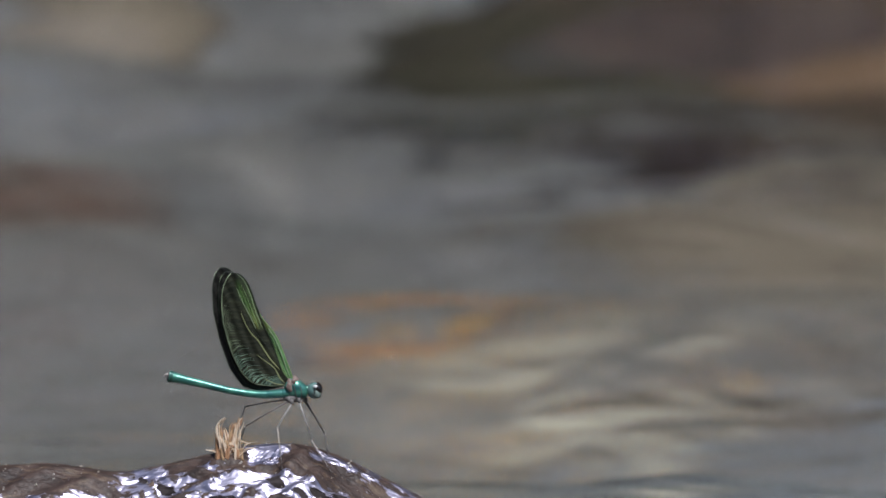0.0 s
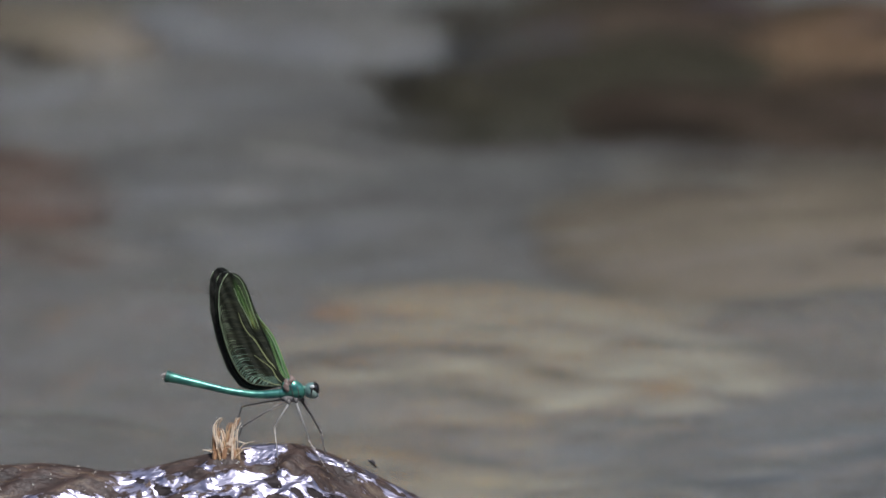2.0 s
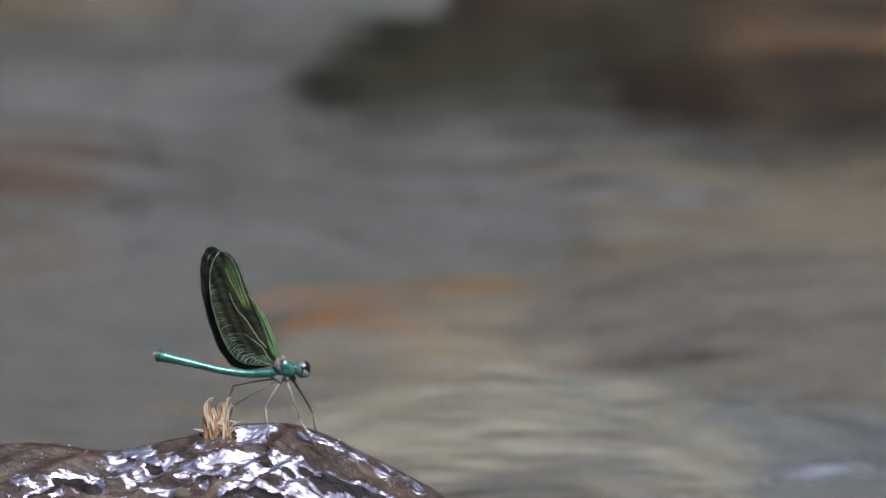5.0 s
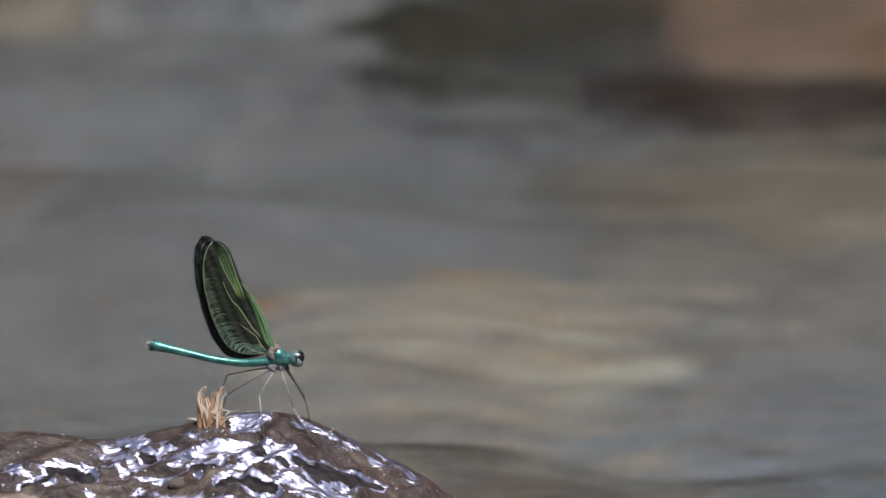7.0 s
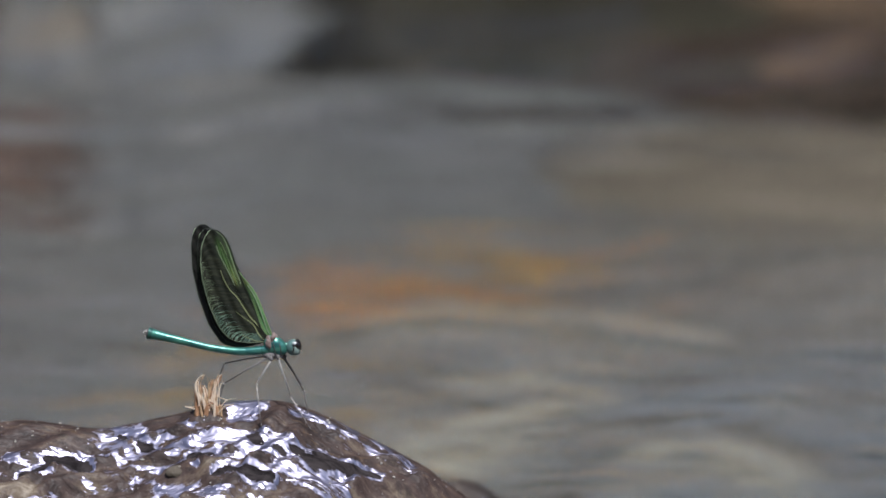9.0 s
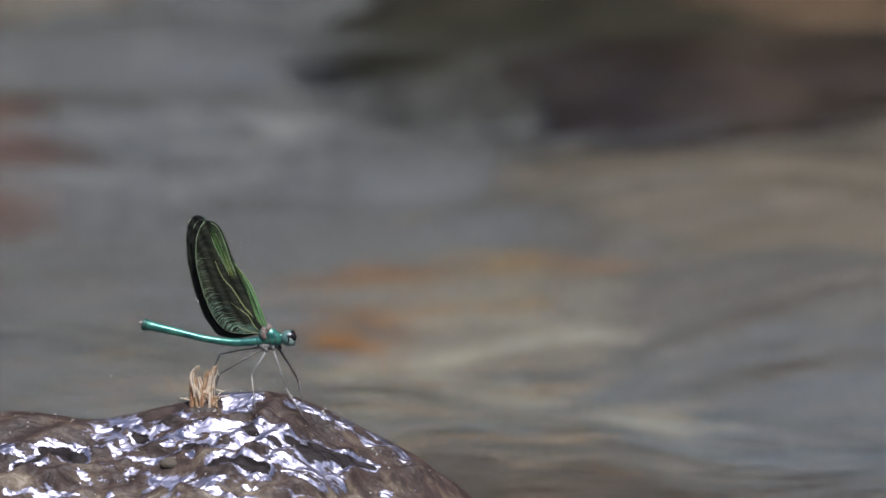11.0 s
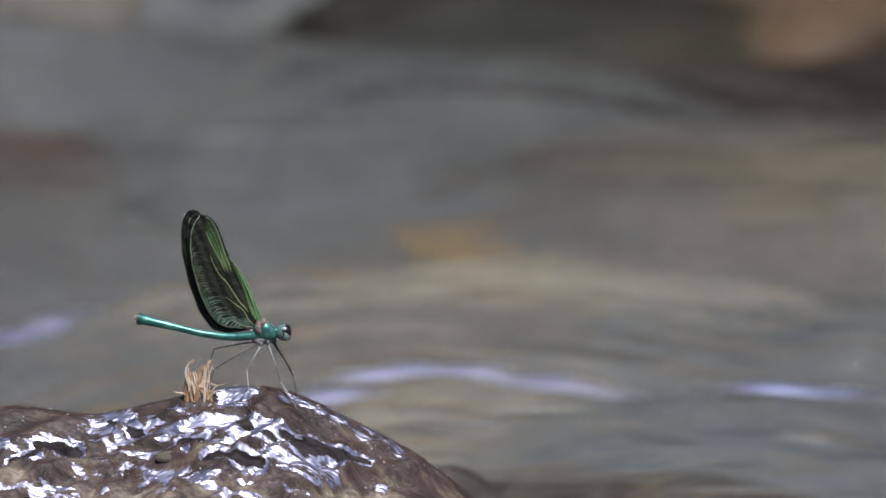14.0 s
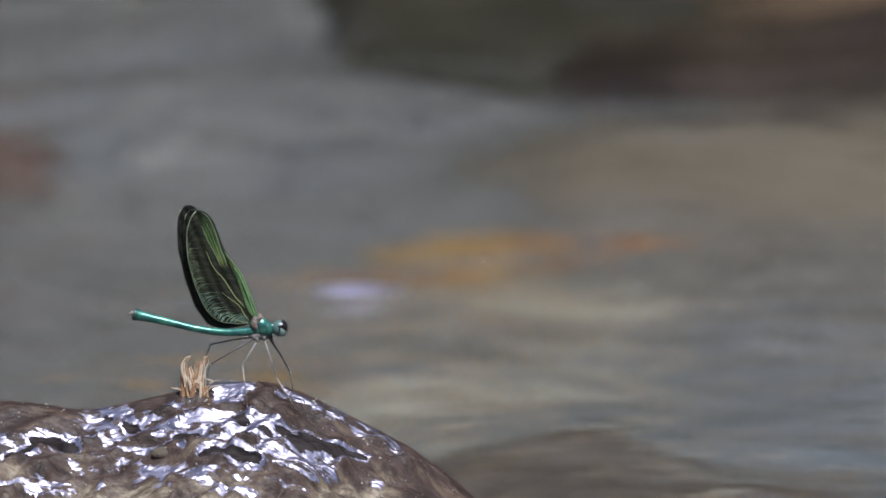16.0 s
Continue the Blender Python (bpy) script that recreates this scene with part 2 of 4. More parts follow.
VEIN_PALE = vein_material("pale_vein", (0.38, 0.47, 0.29), 0.4)
VEIN_OLIVE = vein_material("olive_vein", (0.40, 0.44, 0.21), 0.4)
VEIN_TEAL = vein_material("pale_teal_vein", (0.34, 0.52, 0.38), 0.4)
VEIN_DARK = vein_material("dark_vein", (0.03, 0.04, 0.025), 0.3)
BROWN_CUTICLE = plain("brown_cuticle", (0.21, 0.15, 0.125), 0.6)
GREY_CUTICLE = plain("grey_brown_cuticle", (0.17, 0.16, 0.15), 0.6)
LEG_DARK = plain("dark_leg_cuticle", (0.105, 0.092, 0.086), 0.35)
LEG_GREY = plain("grey_leg_cuticle", (0.26, 0.25, 0.24), 0.5)
LEG_PALE = plain("pale_leg_cuticle", (0.42, 0.38, 0.34), 0.4)
EYE_DARK = plain("dark_eye", (0.012, 0.010, 0.010), 0.2, vary=0.3)
# pale face band, and white for the painted eye highlight
FACE_GLINT_PALE = plain("pale_face_and_glint", (0.75, 0.78, 0.76), 0.3)
CHEEK = plain("grey_green_cheek", (0.17, 0.23, 0.20), 0.35)
# cream and brown straw also carry the tuft's highlights and shade as colour
STRAW = vein_material("dry_straw", (0.80, 0.66, 0.50), 0.2)
STRAW_TAN = plain("tan_fibre", (0.55, 0.36, 0.20), 0.6)
STRAW_DARK = plain("brown_and_shaded_fibre", (0.42, 0.23, 0.12), 0.7)
STONE_DARK = stone_material("dark_brown_stone", (0.014, 0.010, 0.008), (0.030, 0.021, 0.016), (0.055, 0.040, 0.030))
STONE_TAN = stone_material("tan_stone", (0.072, 0.061, 0.047), (0.106, 0.089, 0.068), (0.128, 0.109, 0.085), scale=9)
STONE_BROWN = stone_material("orange_brown_stone", (0.04, 0.026, 0.016), (0.075, 0.049, 0.031), (0.105, 0.070, 0.045))
STONE_WET = stone_material("wet_brown_stone", (0.014, 0.009, 0.006), (0.035, 0.023, 0.016), (0.12, 0.085, 0.05), 0.35, 40, 0.5)
STONE_CHALK = stone_material("chalky_stone", (0.30, 0.27, 0.22), (0.50, 0.46, 0.40), (0.62, 0.60, 0.55), 0.4, 300, 0.4)
STONE_PALE = stone_material("pale_stone", (0.150, 0.138, 0.110), (0.22, 0.205, 0.165), (0.27, 0.255, 0.21))
STONE_RED = stone_material("reddish_stone", (0.046, 0.031, 0.025), (0.072, 0.048, 0.038), (0.095, 0.070, 0.058))
STONE_GREEN = stone_material("algae_green_stone", (0.012, 0.0105, 0.007), (0.025, 0.0222, 0.0155), (0.044, 0.039, 0.028))
STONE_GREY = stone_material("blue_grey_stone", (0.048, 0.054, 0.062), (0.088, 0.097, 0.108), (0.135, 0.145, 0.160))


# ---- geometry helpers ----
def lattice(x, y, seed):
    n = np.sin(x * 127.1 + y * 311.7 + seed * 74.7) * 43758.5453
    return n - np.floor(n)


def vnoise(x, y, seed=0):
    """Smooth lattice noise from -1 to 1 on arrays."""
    x0, y0 = np.floor(x), np.floor(y)
    fx, fy = x - x0, y - y0
    fx, fy = fx * fx * fx * (fx * (fx * 6 - 15) + 10), fy * fy * fy * (fy * (fy * 6 - 15) + 10)
    a, b = lattice(x0, y0, seed), lattice(x0 + 1, y0, seed)
    c, d = lattice(x0, y0 + 1, seed), lattice(x0 + 1, y0 + 1, seed)
    return 2 * ((a * (1 - fx) + b * fx) * (1 - fy) + (c * (1 - fx) + d * fx) * fy) - 1


def fbm(x, y, seed=0, octaves=4):
    total, amp = 0, 1.0
    for i in range(octaves):
        total = total + amp * vnoise(x * 2 ** i, y * 2 ** i, seed + i)
        amp *= 0.5
    return total


def grid_mesh(name, xs, ys, height):
    """A sheet over the lines xs and ys at the height height(X, Y)."""
    X, Y = np.meshgrid(xs, ys)
    Z = height(X, Y)
    nx, ny = len(xs), len(ys)
    co = np.stack([X, Y, Z], -1).reshape(-1, 3)
    i = np.arange(nx * ny).reshape(ny, nx)
    quads = np.stack([i[:-1, :-1], i[:-1, 1:], i[1:, 1:], i[1:, :-1]], -1).reshape(-1, 4)
    me = bpy.data.meshes.new(name)
    me.vertices.add(len(co))
    me.vertices.foreach_set("co", co.ravel())
    me.loops.add(quads.size)
    me.loops.foreach_set("vertex_index", quads.ravel().astype(np.int32))
    me.polygons.add(len(quads))
    me.polygons.foreach_set("loop_start", (np.arange(len(quads)) * 4).astype(np.int32))
    me.update(calc_edges=True)
    me.polygons.foreach_set("use_smooth", np.ones(len(quads), dtype=bool))
    return me


def part(name, bm, material, parent=None, label="", smooth=True):
    me = bpy.data.meshes.new(name)
    bm.to_mesh(me)
    bm.free()
    me.materials.append(material)
    if smooth:
        me.polygons.foreach_set("use_smooth", np.ones(len(me.polygons), dtype=bool))
    ob = new(name, me)
    ob.parent = parent
    return tagged(ob, label) if label else ob


def tube(bm, points, radii, seg=8, flat=1.0, cap=True):
    """A tube along points; flat squeezes it along its second axis."""
    pts = [Vector(p) for p in points]
    rings = []
    side = None
    for i, p in enumerate(pts):
        d = (pts[min(i + 1, len(pts) - 1)] - pts[max(i - 1, 0)]).normalized()
        ref = Vector((0, 1, 0)) if side is None else side
        if abs(d.dot(ref)) > 0.95:
            ref = Vector((1, 0, 0))
        side = (ref - d * ref.dot(d)).normalized()
        up = d.cross(side)
        r = radii[i] if isinstance(radii, (list, tuple)) else radii
        rings.append([bm.verts.new(p + side * (r * flat * math.cos(2 * math.pi * k / seg)) + up * (r * math.sin(2 * math.pi * k / seg)))
                      for k in range(seg)])
    for a, b in zip(rings, rings[1:]):
        for k in range(seg):
            bm.faces.new((a[k], a[(k + 1) % seg], b[(k + 1) % seg], b[k]))
    if cap:
        bm.faces.new(list(reversed(rings[0])))
        bm.faces.new(rings[-1])
    return bm


def smooth_path(points, steps):
    """Catmull-Rom through a few points."""
    p = [Vector(q) for q in points]
    p = [2 * p[0] - p[1]] + p + [2 * p[-1] - p[-2]]
    out = []
    for i in range(1, len(p) - 2):
        for k in range(steps):
            t = k / steps
            a, b, c, d = p[i - 1], p[i], p[i + 1], p[i + 2]
            out.append(0.5 * ((2 * b) + (c - a) * t + (2 * a - 5 * b + 4 * c - d) * t * t + (3 * b - a - 3 * c + d) * t ** 3))
    out.append(p[-2])
    return out


def blob(bm, centre, radii, turn=None, u=20, v=14):
    """An ellipsoid added to bm."""
    made = bmesh.ops.create_uvsphere(bm, u_segments=u, v_segments=v, radius=1.0)["verts"]
    m = Matrix.Translation(centre) @ (turn or Matrix()) @ Matrix.Diagonal((*radii, 1))
    bmesh.ops.transform(bm, matrix=m, verts=made)
    return made


# ---- the ground: stream bed between two banks ----
def ground_height(x, y):
    bed = -0.200 + 0.018 * fbm(x * 1.6, y * 1.6, 3) + 0.006 * fbm(x * 9, y * 9, 8, 3)
    far = np.clip(y - 4.2 + 0.4 * (1 + vnoise(x * 0.35, y * 0, 91)), 0, 60)
    near = np.clip(-1.0 - y + 0.3 * (1 + vnoise(x * 0.4, y * 0, 93)), 0, 60)
    # the unseen far bank is steepened on the right to darken water reflections
    side = np.clip((x + 0.1) / 0.6, 0, 1)
    rise = np.where(far > 0, 1.0 * far * far / (far + 0.4), 0) * (1 + 1.2 * side * side * (3 - 2 * side))
    rise = rise + np.where(near > 0, 0.50 * near * near / (near + 1.5), 0)
    return bed + np.minimum(rise, 34.0) * (1 + 0.12 * fbm(x * 0.4, y * 0.4, 5))


def spread(fine_from, fine_to, step, out_to):
    """Lines that are step apart in the middle and grow apart outward."""
    mid = list(np.arange(fine_from, fine_to + step / 2, step))
    low, high, d = [], [], step
    a, b = mid[0], mid[-1]
    while b < out_to or a > -out_to:
        d *= 1.16
        a, b = a - d, b + d
        low.append(a)
        high.append(b)
    return np.array(low[::-1] + mid + high)


ground = new("ground", grid_mesh("ground", spread(-0.7, 0.7, 0.025, 900), spread(0.0, 3.0, 0.025, 900), ground_height))
ground.data.materials.append(BED)
tagged(ground, "gravelly stream bed rising to dark earthy banks out of view", "ground", kind="structure")


# ---- the water: a rippled sheet that streams past ----
FLOW = 0.9
LEVEL = 0.04
random.seed(11)
WAVES = []
for i in range(58):
    swell = i < 16
    wl = random.uniform(0.20, 0.52) if swell else 0.075 * (5.0 ** random.random())
    across = i % 3 > 0
    ang = random.gauss(math.pi / 2, 0.35) if across else random.gauss(0.25, 0.6)
    steep = (0.0215 if across else 0.011) if swell else (0.0105 if across else 0.0065)
    WAVES.append((2 * math.pi / wl * math.cos(ang), 2 * math.pi / wl * math.sin(ang), random.uniform(0, 6.28), steep * wl ** 1.05))


TROUGHS = [(0.04 - FLOW * 14.5, 0.25, 0.15, 0.12, 0.056), (0.08 - FLOW * 12.0, 0.23, 0.15, 0.10, 0.026), (0.03 - FLOW * 11.5, 0.25, 0.15, 0.12, -0.024),
           (0.05 - FLOW * 12.5, 0.25, 0.15, 0.12, -0.022), (0.04 - FLOW * 14.0, 0.25, 0.15, 0.12, -0.012), (0.05 - FLOW * 15.0, 0.25, 0.15, 0.12, -0.016), (-0.13 - FLOW * 12.5, 0.31, 0.13, 0.07, 0.032)]


def wave_height(x, y):
    z = np.zeros_like(x)
    for kx, ky, ph, a in WAVES:
        z += a * np.sin(kx * x + ky * y + ph)
    calm = 0.70 + 0.35 * vnoise(x * 1.3, y * 1.7, 21)
    # steeper riffles near the rock, whose crests trail off slantwise
    along, over = 0.55 * x + 0.83 * y, 0.83 * x - 0.55 * y
    riffle = (0.0125 * fbm(along * 5, over * 13, 23, 2) + 0.0048 * vnoise(x * 15, y * 44, 27)) * np.clip((0.75 - y) / 0.4, 0, 1)
    # deeper troughs that bare the stones beside the rock, and swells between them
    for cx, cy, wx, wy, deep in TROUGHS:
        riffle = riffle - deep * np.exp(-((x - cx) / wx) ** 2 - ((y - cy) / wy) ** 2)
    return z * calm + riffle


water_xs = np.arange(-21.0, 6.5, 0.022)
water_ys = np.concatenate([np.arange(-2.02, 0.0, 0.06), np.arange(0.0, 0.66, 0.006), np.arange(0.66, 2.4, 0.012), np.arange(2.4, 4.75, 0.06)])
water = new("water", grid_mesh("water", water_xs, water_ys, wave_height))
water.data.materials.append(WATER)
water.visible_shadow = False
tagged(water, "clear rippling stream water flowing over stones", "water", kind="structure")


def wave_crest(t, x, y, length, height=0.0058):
    """A small steep crest on the sheet that passes the place x, y at t seconds."""
    x = x - FLOW * t
    nx, ny, w = 26, 12, height * 1.15
    lift = 0.004 if y < 0.6 else -0.0012
    bm = bmesh.new()
    rows = []
    for i in range(nx + 1):
        u = 2 * i / nx - 1
        px, py = x + u * length * 0.70, y + 0.0385 * length * math.sin(5 * u + 7 * x) + 0.15 * u * length
        z0 = float(wave_height(np.array([px]), np.array([py]))[0])
        k = (1 - u * u) ** 0.5 * (0.9 + 0.15 * math.sin(9 * u + 3 * x))
        rows.append([bm.verts.new((px, py + v * w, z0 + lift + height * k * (1 - v * v) ** 2)) for v in (2 * j / ny - 1 for j in range(ny + 1))])
    for a, b in zip(rows, rows[1:]):
        for j in range(ny):
            bm.faces.new((a[j], b[j], b[j + 1], a[j + 1]))
    ob = part("wave_crest", bm, CREST if y > 0.385 else CREST_DIM, water, "small glinting wave crest")
    ob.visible_shadow = False


for crest in ((1.5, -0.168, 0.395, 0.047), (1.5, -0.054, 0.396, 0.057), (3.5, 0.163, 1.457, 0.076), (3.6, -0.205, 1.355, 0.064), (4, -0.201, 0.657, 0.044),
              (4, -0.156, 0.651, 0.031), (12.5, -0.140, 0.474, 0.090, 0.0095), (14, -0.022, 0.425, 0.041),
              (14, -0.055, 0.406, 0.036), (14, 0.038, 0.434, 0.060), (14, 0.130, 0.444, 0.072), (14, -0.185, 0.572, 0.038), (15, 0.023, 1.073, 0.065),
              (16, -0.040, 0.642, 0.026), (9, -0.049, 0.625, 0.044), (0.9, 0.094, 0.675, 0.031), (4, -0.016, 0.613, 0.036), (13, 0.100, 0.208, 0.024),
              (13, 0.150, 0.342, 0.028), (13, 0.172, 0.335, 0.016), (5, 0.142, 0.291, 0.021), (0.5, 0.155, 0.381, 0.021)):
    wave_crest(*crest)


# ---- the wet rock on which the insect sits ----
RIDGE_X = [-0.50, -0.42, -0.36, -0.28, -0.20, -0.157, -0.145, -0.127, -0.114, -0.093, -0.081, -0.069, -0.053, -0.037, -0.017, -0.005, 0.008, 0.03, 0.06, 0.10, 0.15]
RIDGE_Z = [-0.2600, -0.1400, 0.0200, 0.0900, 0.1172, 0.1204, 0.1194, 0.1161, 0.1190, 0.1238, 0.1273, 0.1279, 0.1254, 0.1171, 0.1066, 0.0984, 0.0883, 0.0662, 0.0200, -0.0700, -0.2600]


def rock_base(x, y):
    x, y = np.asarray(x, float), np.asarray(y, float)
    p = ridge(x)
    front = -0.19 * y - 45.0 * y * y
    front = np.where(y < -0.0121, -0.0043 + (y + 0.0121) * 0.9, front)
    front = np.where(y < -0.08, -0.0654 + (y + 0.08) * 1.3, front)
    back = -0.19 * y - 7.0 * y * y
    return p + np.where(y < 0, front, back)


# water film on the camera's side of the rock, laid where its highlights lie: centre across and height, half lengths,
# downward slope in degrees
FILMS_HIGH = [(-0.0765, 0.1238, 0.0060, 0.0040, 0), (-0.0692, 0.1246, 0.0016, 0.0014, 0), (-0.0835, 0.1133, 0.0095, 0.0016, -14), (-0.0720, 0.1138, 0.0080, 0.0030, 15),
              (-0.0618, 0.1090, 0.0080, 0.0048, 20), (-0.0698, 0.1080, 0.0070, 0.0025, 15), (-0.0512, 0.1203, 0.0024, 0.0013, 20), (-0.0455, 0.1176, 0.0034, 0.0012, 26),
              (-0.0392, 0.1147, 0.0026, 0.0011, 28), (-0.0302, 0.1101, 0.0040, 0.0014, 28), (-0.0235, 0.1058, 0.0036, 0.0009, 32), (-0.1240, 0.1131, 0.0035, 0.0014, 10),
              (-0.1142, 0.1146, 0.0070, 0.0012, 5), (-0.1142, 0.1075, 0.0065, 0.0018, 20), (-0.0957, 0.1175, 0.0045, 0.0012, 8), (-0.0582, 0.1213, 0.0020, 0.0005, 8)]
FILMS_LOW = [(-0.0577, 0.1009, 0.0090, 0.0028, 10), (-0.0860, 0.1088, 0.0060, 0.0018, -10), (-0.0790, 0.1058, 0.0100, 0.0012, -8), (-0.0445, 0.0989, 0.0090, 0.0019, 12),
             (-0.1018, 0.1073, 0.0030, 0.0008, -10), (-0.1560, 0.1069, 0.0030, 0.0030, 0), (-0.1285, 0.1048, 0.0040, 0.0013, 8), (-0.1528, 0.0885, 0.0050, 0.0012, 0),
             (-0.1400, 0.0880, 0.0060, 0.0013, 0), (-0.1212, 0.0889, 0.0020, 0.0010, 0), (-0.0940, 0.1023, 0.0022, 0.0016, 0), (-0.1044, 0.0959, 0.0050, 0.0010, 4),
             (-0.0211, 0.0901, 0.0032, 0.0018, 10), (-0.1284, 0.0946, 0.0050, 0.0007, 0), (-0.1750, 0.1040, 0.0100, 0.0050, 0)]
# dark pools: what they reflect is coloured in rather than mirrored
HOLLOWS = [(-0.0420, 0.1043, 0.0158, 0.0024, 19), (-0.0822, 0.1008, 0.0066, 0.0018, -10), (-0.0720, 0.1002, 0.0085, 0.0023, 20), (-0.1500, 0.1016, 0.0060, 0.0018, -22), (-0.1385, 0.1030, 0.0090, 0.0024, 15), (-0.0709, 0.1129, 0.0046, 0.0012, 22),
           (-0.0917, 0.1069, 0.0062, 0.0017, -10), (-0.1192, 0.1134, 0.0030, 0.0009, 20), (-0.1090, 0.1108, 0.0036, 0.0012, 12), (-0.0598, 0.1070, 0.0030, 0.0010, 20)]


def ridge(x):
    return sum(np.interp(x + d, RIDGE_X, RIDGE_Z) for d in (-0.006, -0.003, 0, 0.003, 0.006)) / 5


def inside(x, y, shapes, wobble):
    """How far inside the nearest of the shapes a place lies, in millimetres."""
    d = np.abs(np.minimum(y, 0))
    h = ridge(x) - np.where(d < 0.0121, 45.0 * d * d, 0.0066 + 1.09 * (d - 0.0121)) - 0.0015
    x, h = x + wobble * vnoise(x * 90, y * 140, 61), h + 0.5 * wobble * vnoise(x * 80, y * 130, 63)
    deep = np.full_like(x, -30.0)
    for cx, cz, a, b, slope in shapes:
        c, s = math.cos(radians(slope)), math.sin(radians(slope))
        u, w = c * (x - cx) - s * (h - cz), s * (x - cx) + c * (h - cz)
        r = np.sqrt((u / a) ** 2 + (w / b) ** 2) + 1e-6
        deep = np.maximum(deep, 1000 * (1 - r) * r / np.sqrt(u * u / a ** 4 + w * w / b ** 4 + 1e-3))
    return deep


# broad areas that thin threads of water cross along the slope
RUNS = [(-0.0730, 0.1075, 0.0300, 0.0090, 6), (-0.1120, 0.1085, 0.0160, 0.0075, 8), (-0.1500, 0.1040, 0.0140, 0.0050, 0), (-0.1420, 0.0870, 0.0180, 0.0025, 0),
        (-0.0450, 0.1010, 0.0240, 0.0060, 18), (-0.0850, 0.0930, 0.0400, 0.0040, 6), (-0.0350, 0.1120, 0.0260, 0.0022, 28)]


def threads(x, y, seed):
    """Zero along wandering lines that run with the slope."""
    return np.abs(vnoise(x * 42 + 0.6 * vnoise(x * 90, y * 90, seed + 2), y * 230 + 12 * x + 1.6 * vnoise(x * 28, y * 50, seed + 1), seed))


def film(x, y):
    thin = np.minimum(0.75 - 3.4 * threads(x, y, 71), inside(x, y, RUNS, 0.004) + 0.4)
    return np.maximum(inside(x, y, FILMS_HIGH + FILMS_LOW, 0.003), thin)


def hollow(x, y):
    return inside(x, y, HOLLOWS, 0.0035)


def rock_height(x, y):
    c, s = math.cos(radians(-24)), math.sin(radians(-24))
    wx = x + 0.006 * vnoise(x * 40, y * 40, 31)
    wy = y + 0.006 * vnoise(x * 40, y * 40, 32)
    u, v = (c * wx - s * wy), (s * wx + c * wy)
    fold = 1 - np.abs(vnoise(u * 26, v * 75, 41)) * 2
    fold2 = 1 - np.abs(vnoise(u * 60, v * 150, 43)) * 2
    dry = 1 - np.maximum(0.8 * np.clip(0.5 + film(x, y), 0, 1), np.clip(1.2 + hollow(x, y), 0, 0.97))
    soft = np.clip(-y / 0.010 - 0.1, 0.25, 1)
    # low terraces running across the slope
    step = np.sin(2 * math.pi * (v / 0.0095 + 1.1 * vnoise(x * 22, y * 30, 51) + 0.35 * vnoise(x * 70, y * 70, 53)))
    low = np.clip((-y - 0.012) / 0.012, 0, 1)
    terrace = (0.0008 + 0.0009 * low) * np.clip(dry + 0.6, 0, 1) * step * np.clip(-y / 0.006, 0, 1) * np.clip(1.2 + y / 0.05, 0.45, 1)
    z = rock_base(x, y) + terrace + soft * dry * ((0.0019 + 0.0013 * low) * fold + (0.0004 + 0.0006 * low) * fold2) + 0.0003 * dry * fbm(x * 160, y * 160, 45, 3) + 0.0012 * soft * vnoise(x * 30, y * 30, 47)
    # narrow clefts between the layers, and a facet below the crest
    z = z - 0.0016 * low * np.exp(-(threads(x, y, 81) / 0.07) ** 2) * np.clip(dry + 0.3, 0, 1)
    d = np.clip(-y, 0, 1)
    dent = np.clip((d - 0.002) / 0.005, 0, 1) ** 2 * (1 - np.clip((d - 0.009) / 0.012, 0, 1))
    z = z - 0.0034 * dent * np.exp(-((x + 0.0763) / 0.0070) ** 4)
    ledge = np.clip((d - 0.006) / 0.004, 0, 1) ** 2 * (1 - np.clip((d - 0.012) / 0.008, 0, 1))
    z = z - 0.0024 * ledge * np.clip((x + 0.056) / 0.006, 0, 1) * np.clip((-0.010 - x) / 0.008, 0, 1)
    return np.maximum(z, -0.27)


rock_xs = np.concatenate([np.arange(-0.50, -0.18, 0.01), np.arange(-0.18, 0.05, 0.0007), np.arange(0.05, 0.151, 0.005)])
rock_ys = np.concatenate([np.arange(-0.30, -0.10, 0.01), np.arange(-0.10, 0.02, 0.0007), np.arange(0.02, 0.221, 0.005)])
rock = new("rock", grid_mesh("rock", rock_xs, rock_ys, rock_height))
rock.data.materials.append(ROCK)
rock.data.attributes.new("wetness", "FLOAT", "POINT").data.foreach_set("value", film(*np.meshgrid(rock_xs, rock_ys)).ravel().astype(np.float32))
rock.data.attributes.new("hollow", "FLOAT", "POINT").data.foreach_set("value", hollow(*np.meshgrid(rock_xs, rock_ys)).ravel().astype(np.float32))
tagged(rock, "wet dark brown rock with glistening water film", "rock")


# ---- stones and leaves under the water ----
def boulder(name, material, label, x, y, z, size, turn=0.0, seed=0, category="stone"):
    bm = bmesh.new()
    bmesh.ops.create_icosphere(bm, subdivisions=4, radius=1.0)
    for v in bm.verts:
        p = v.co.copy()
        k = 1 + 0.16 * noise.noise(p * 1.3 + Vector((seed * 3.1, 0, 0))) + 0.07 * noise.noise(p * 3.1 + Vector((0, seed * 1.7, 0)))
        v.co = Vector((p.x * k * size[0], p.y * k * size[1], p.z * k * size[2]))
    ob = part(name, bm, material)
    ob.matrix_world = pose(x, y, z, 0, 0, turn)
    return tagged(ob, label, category)


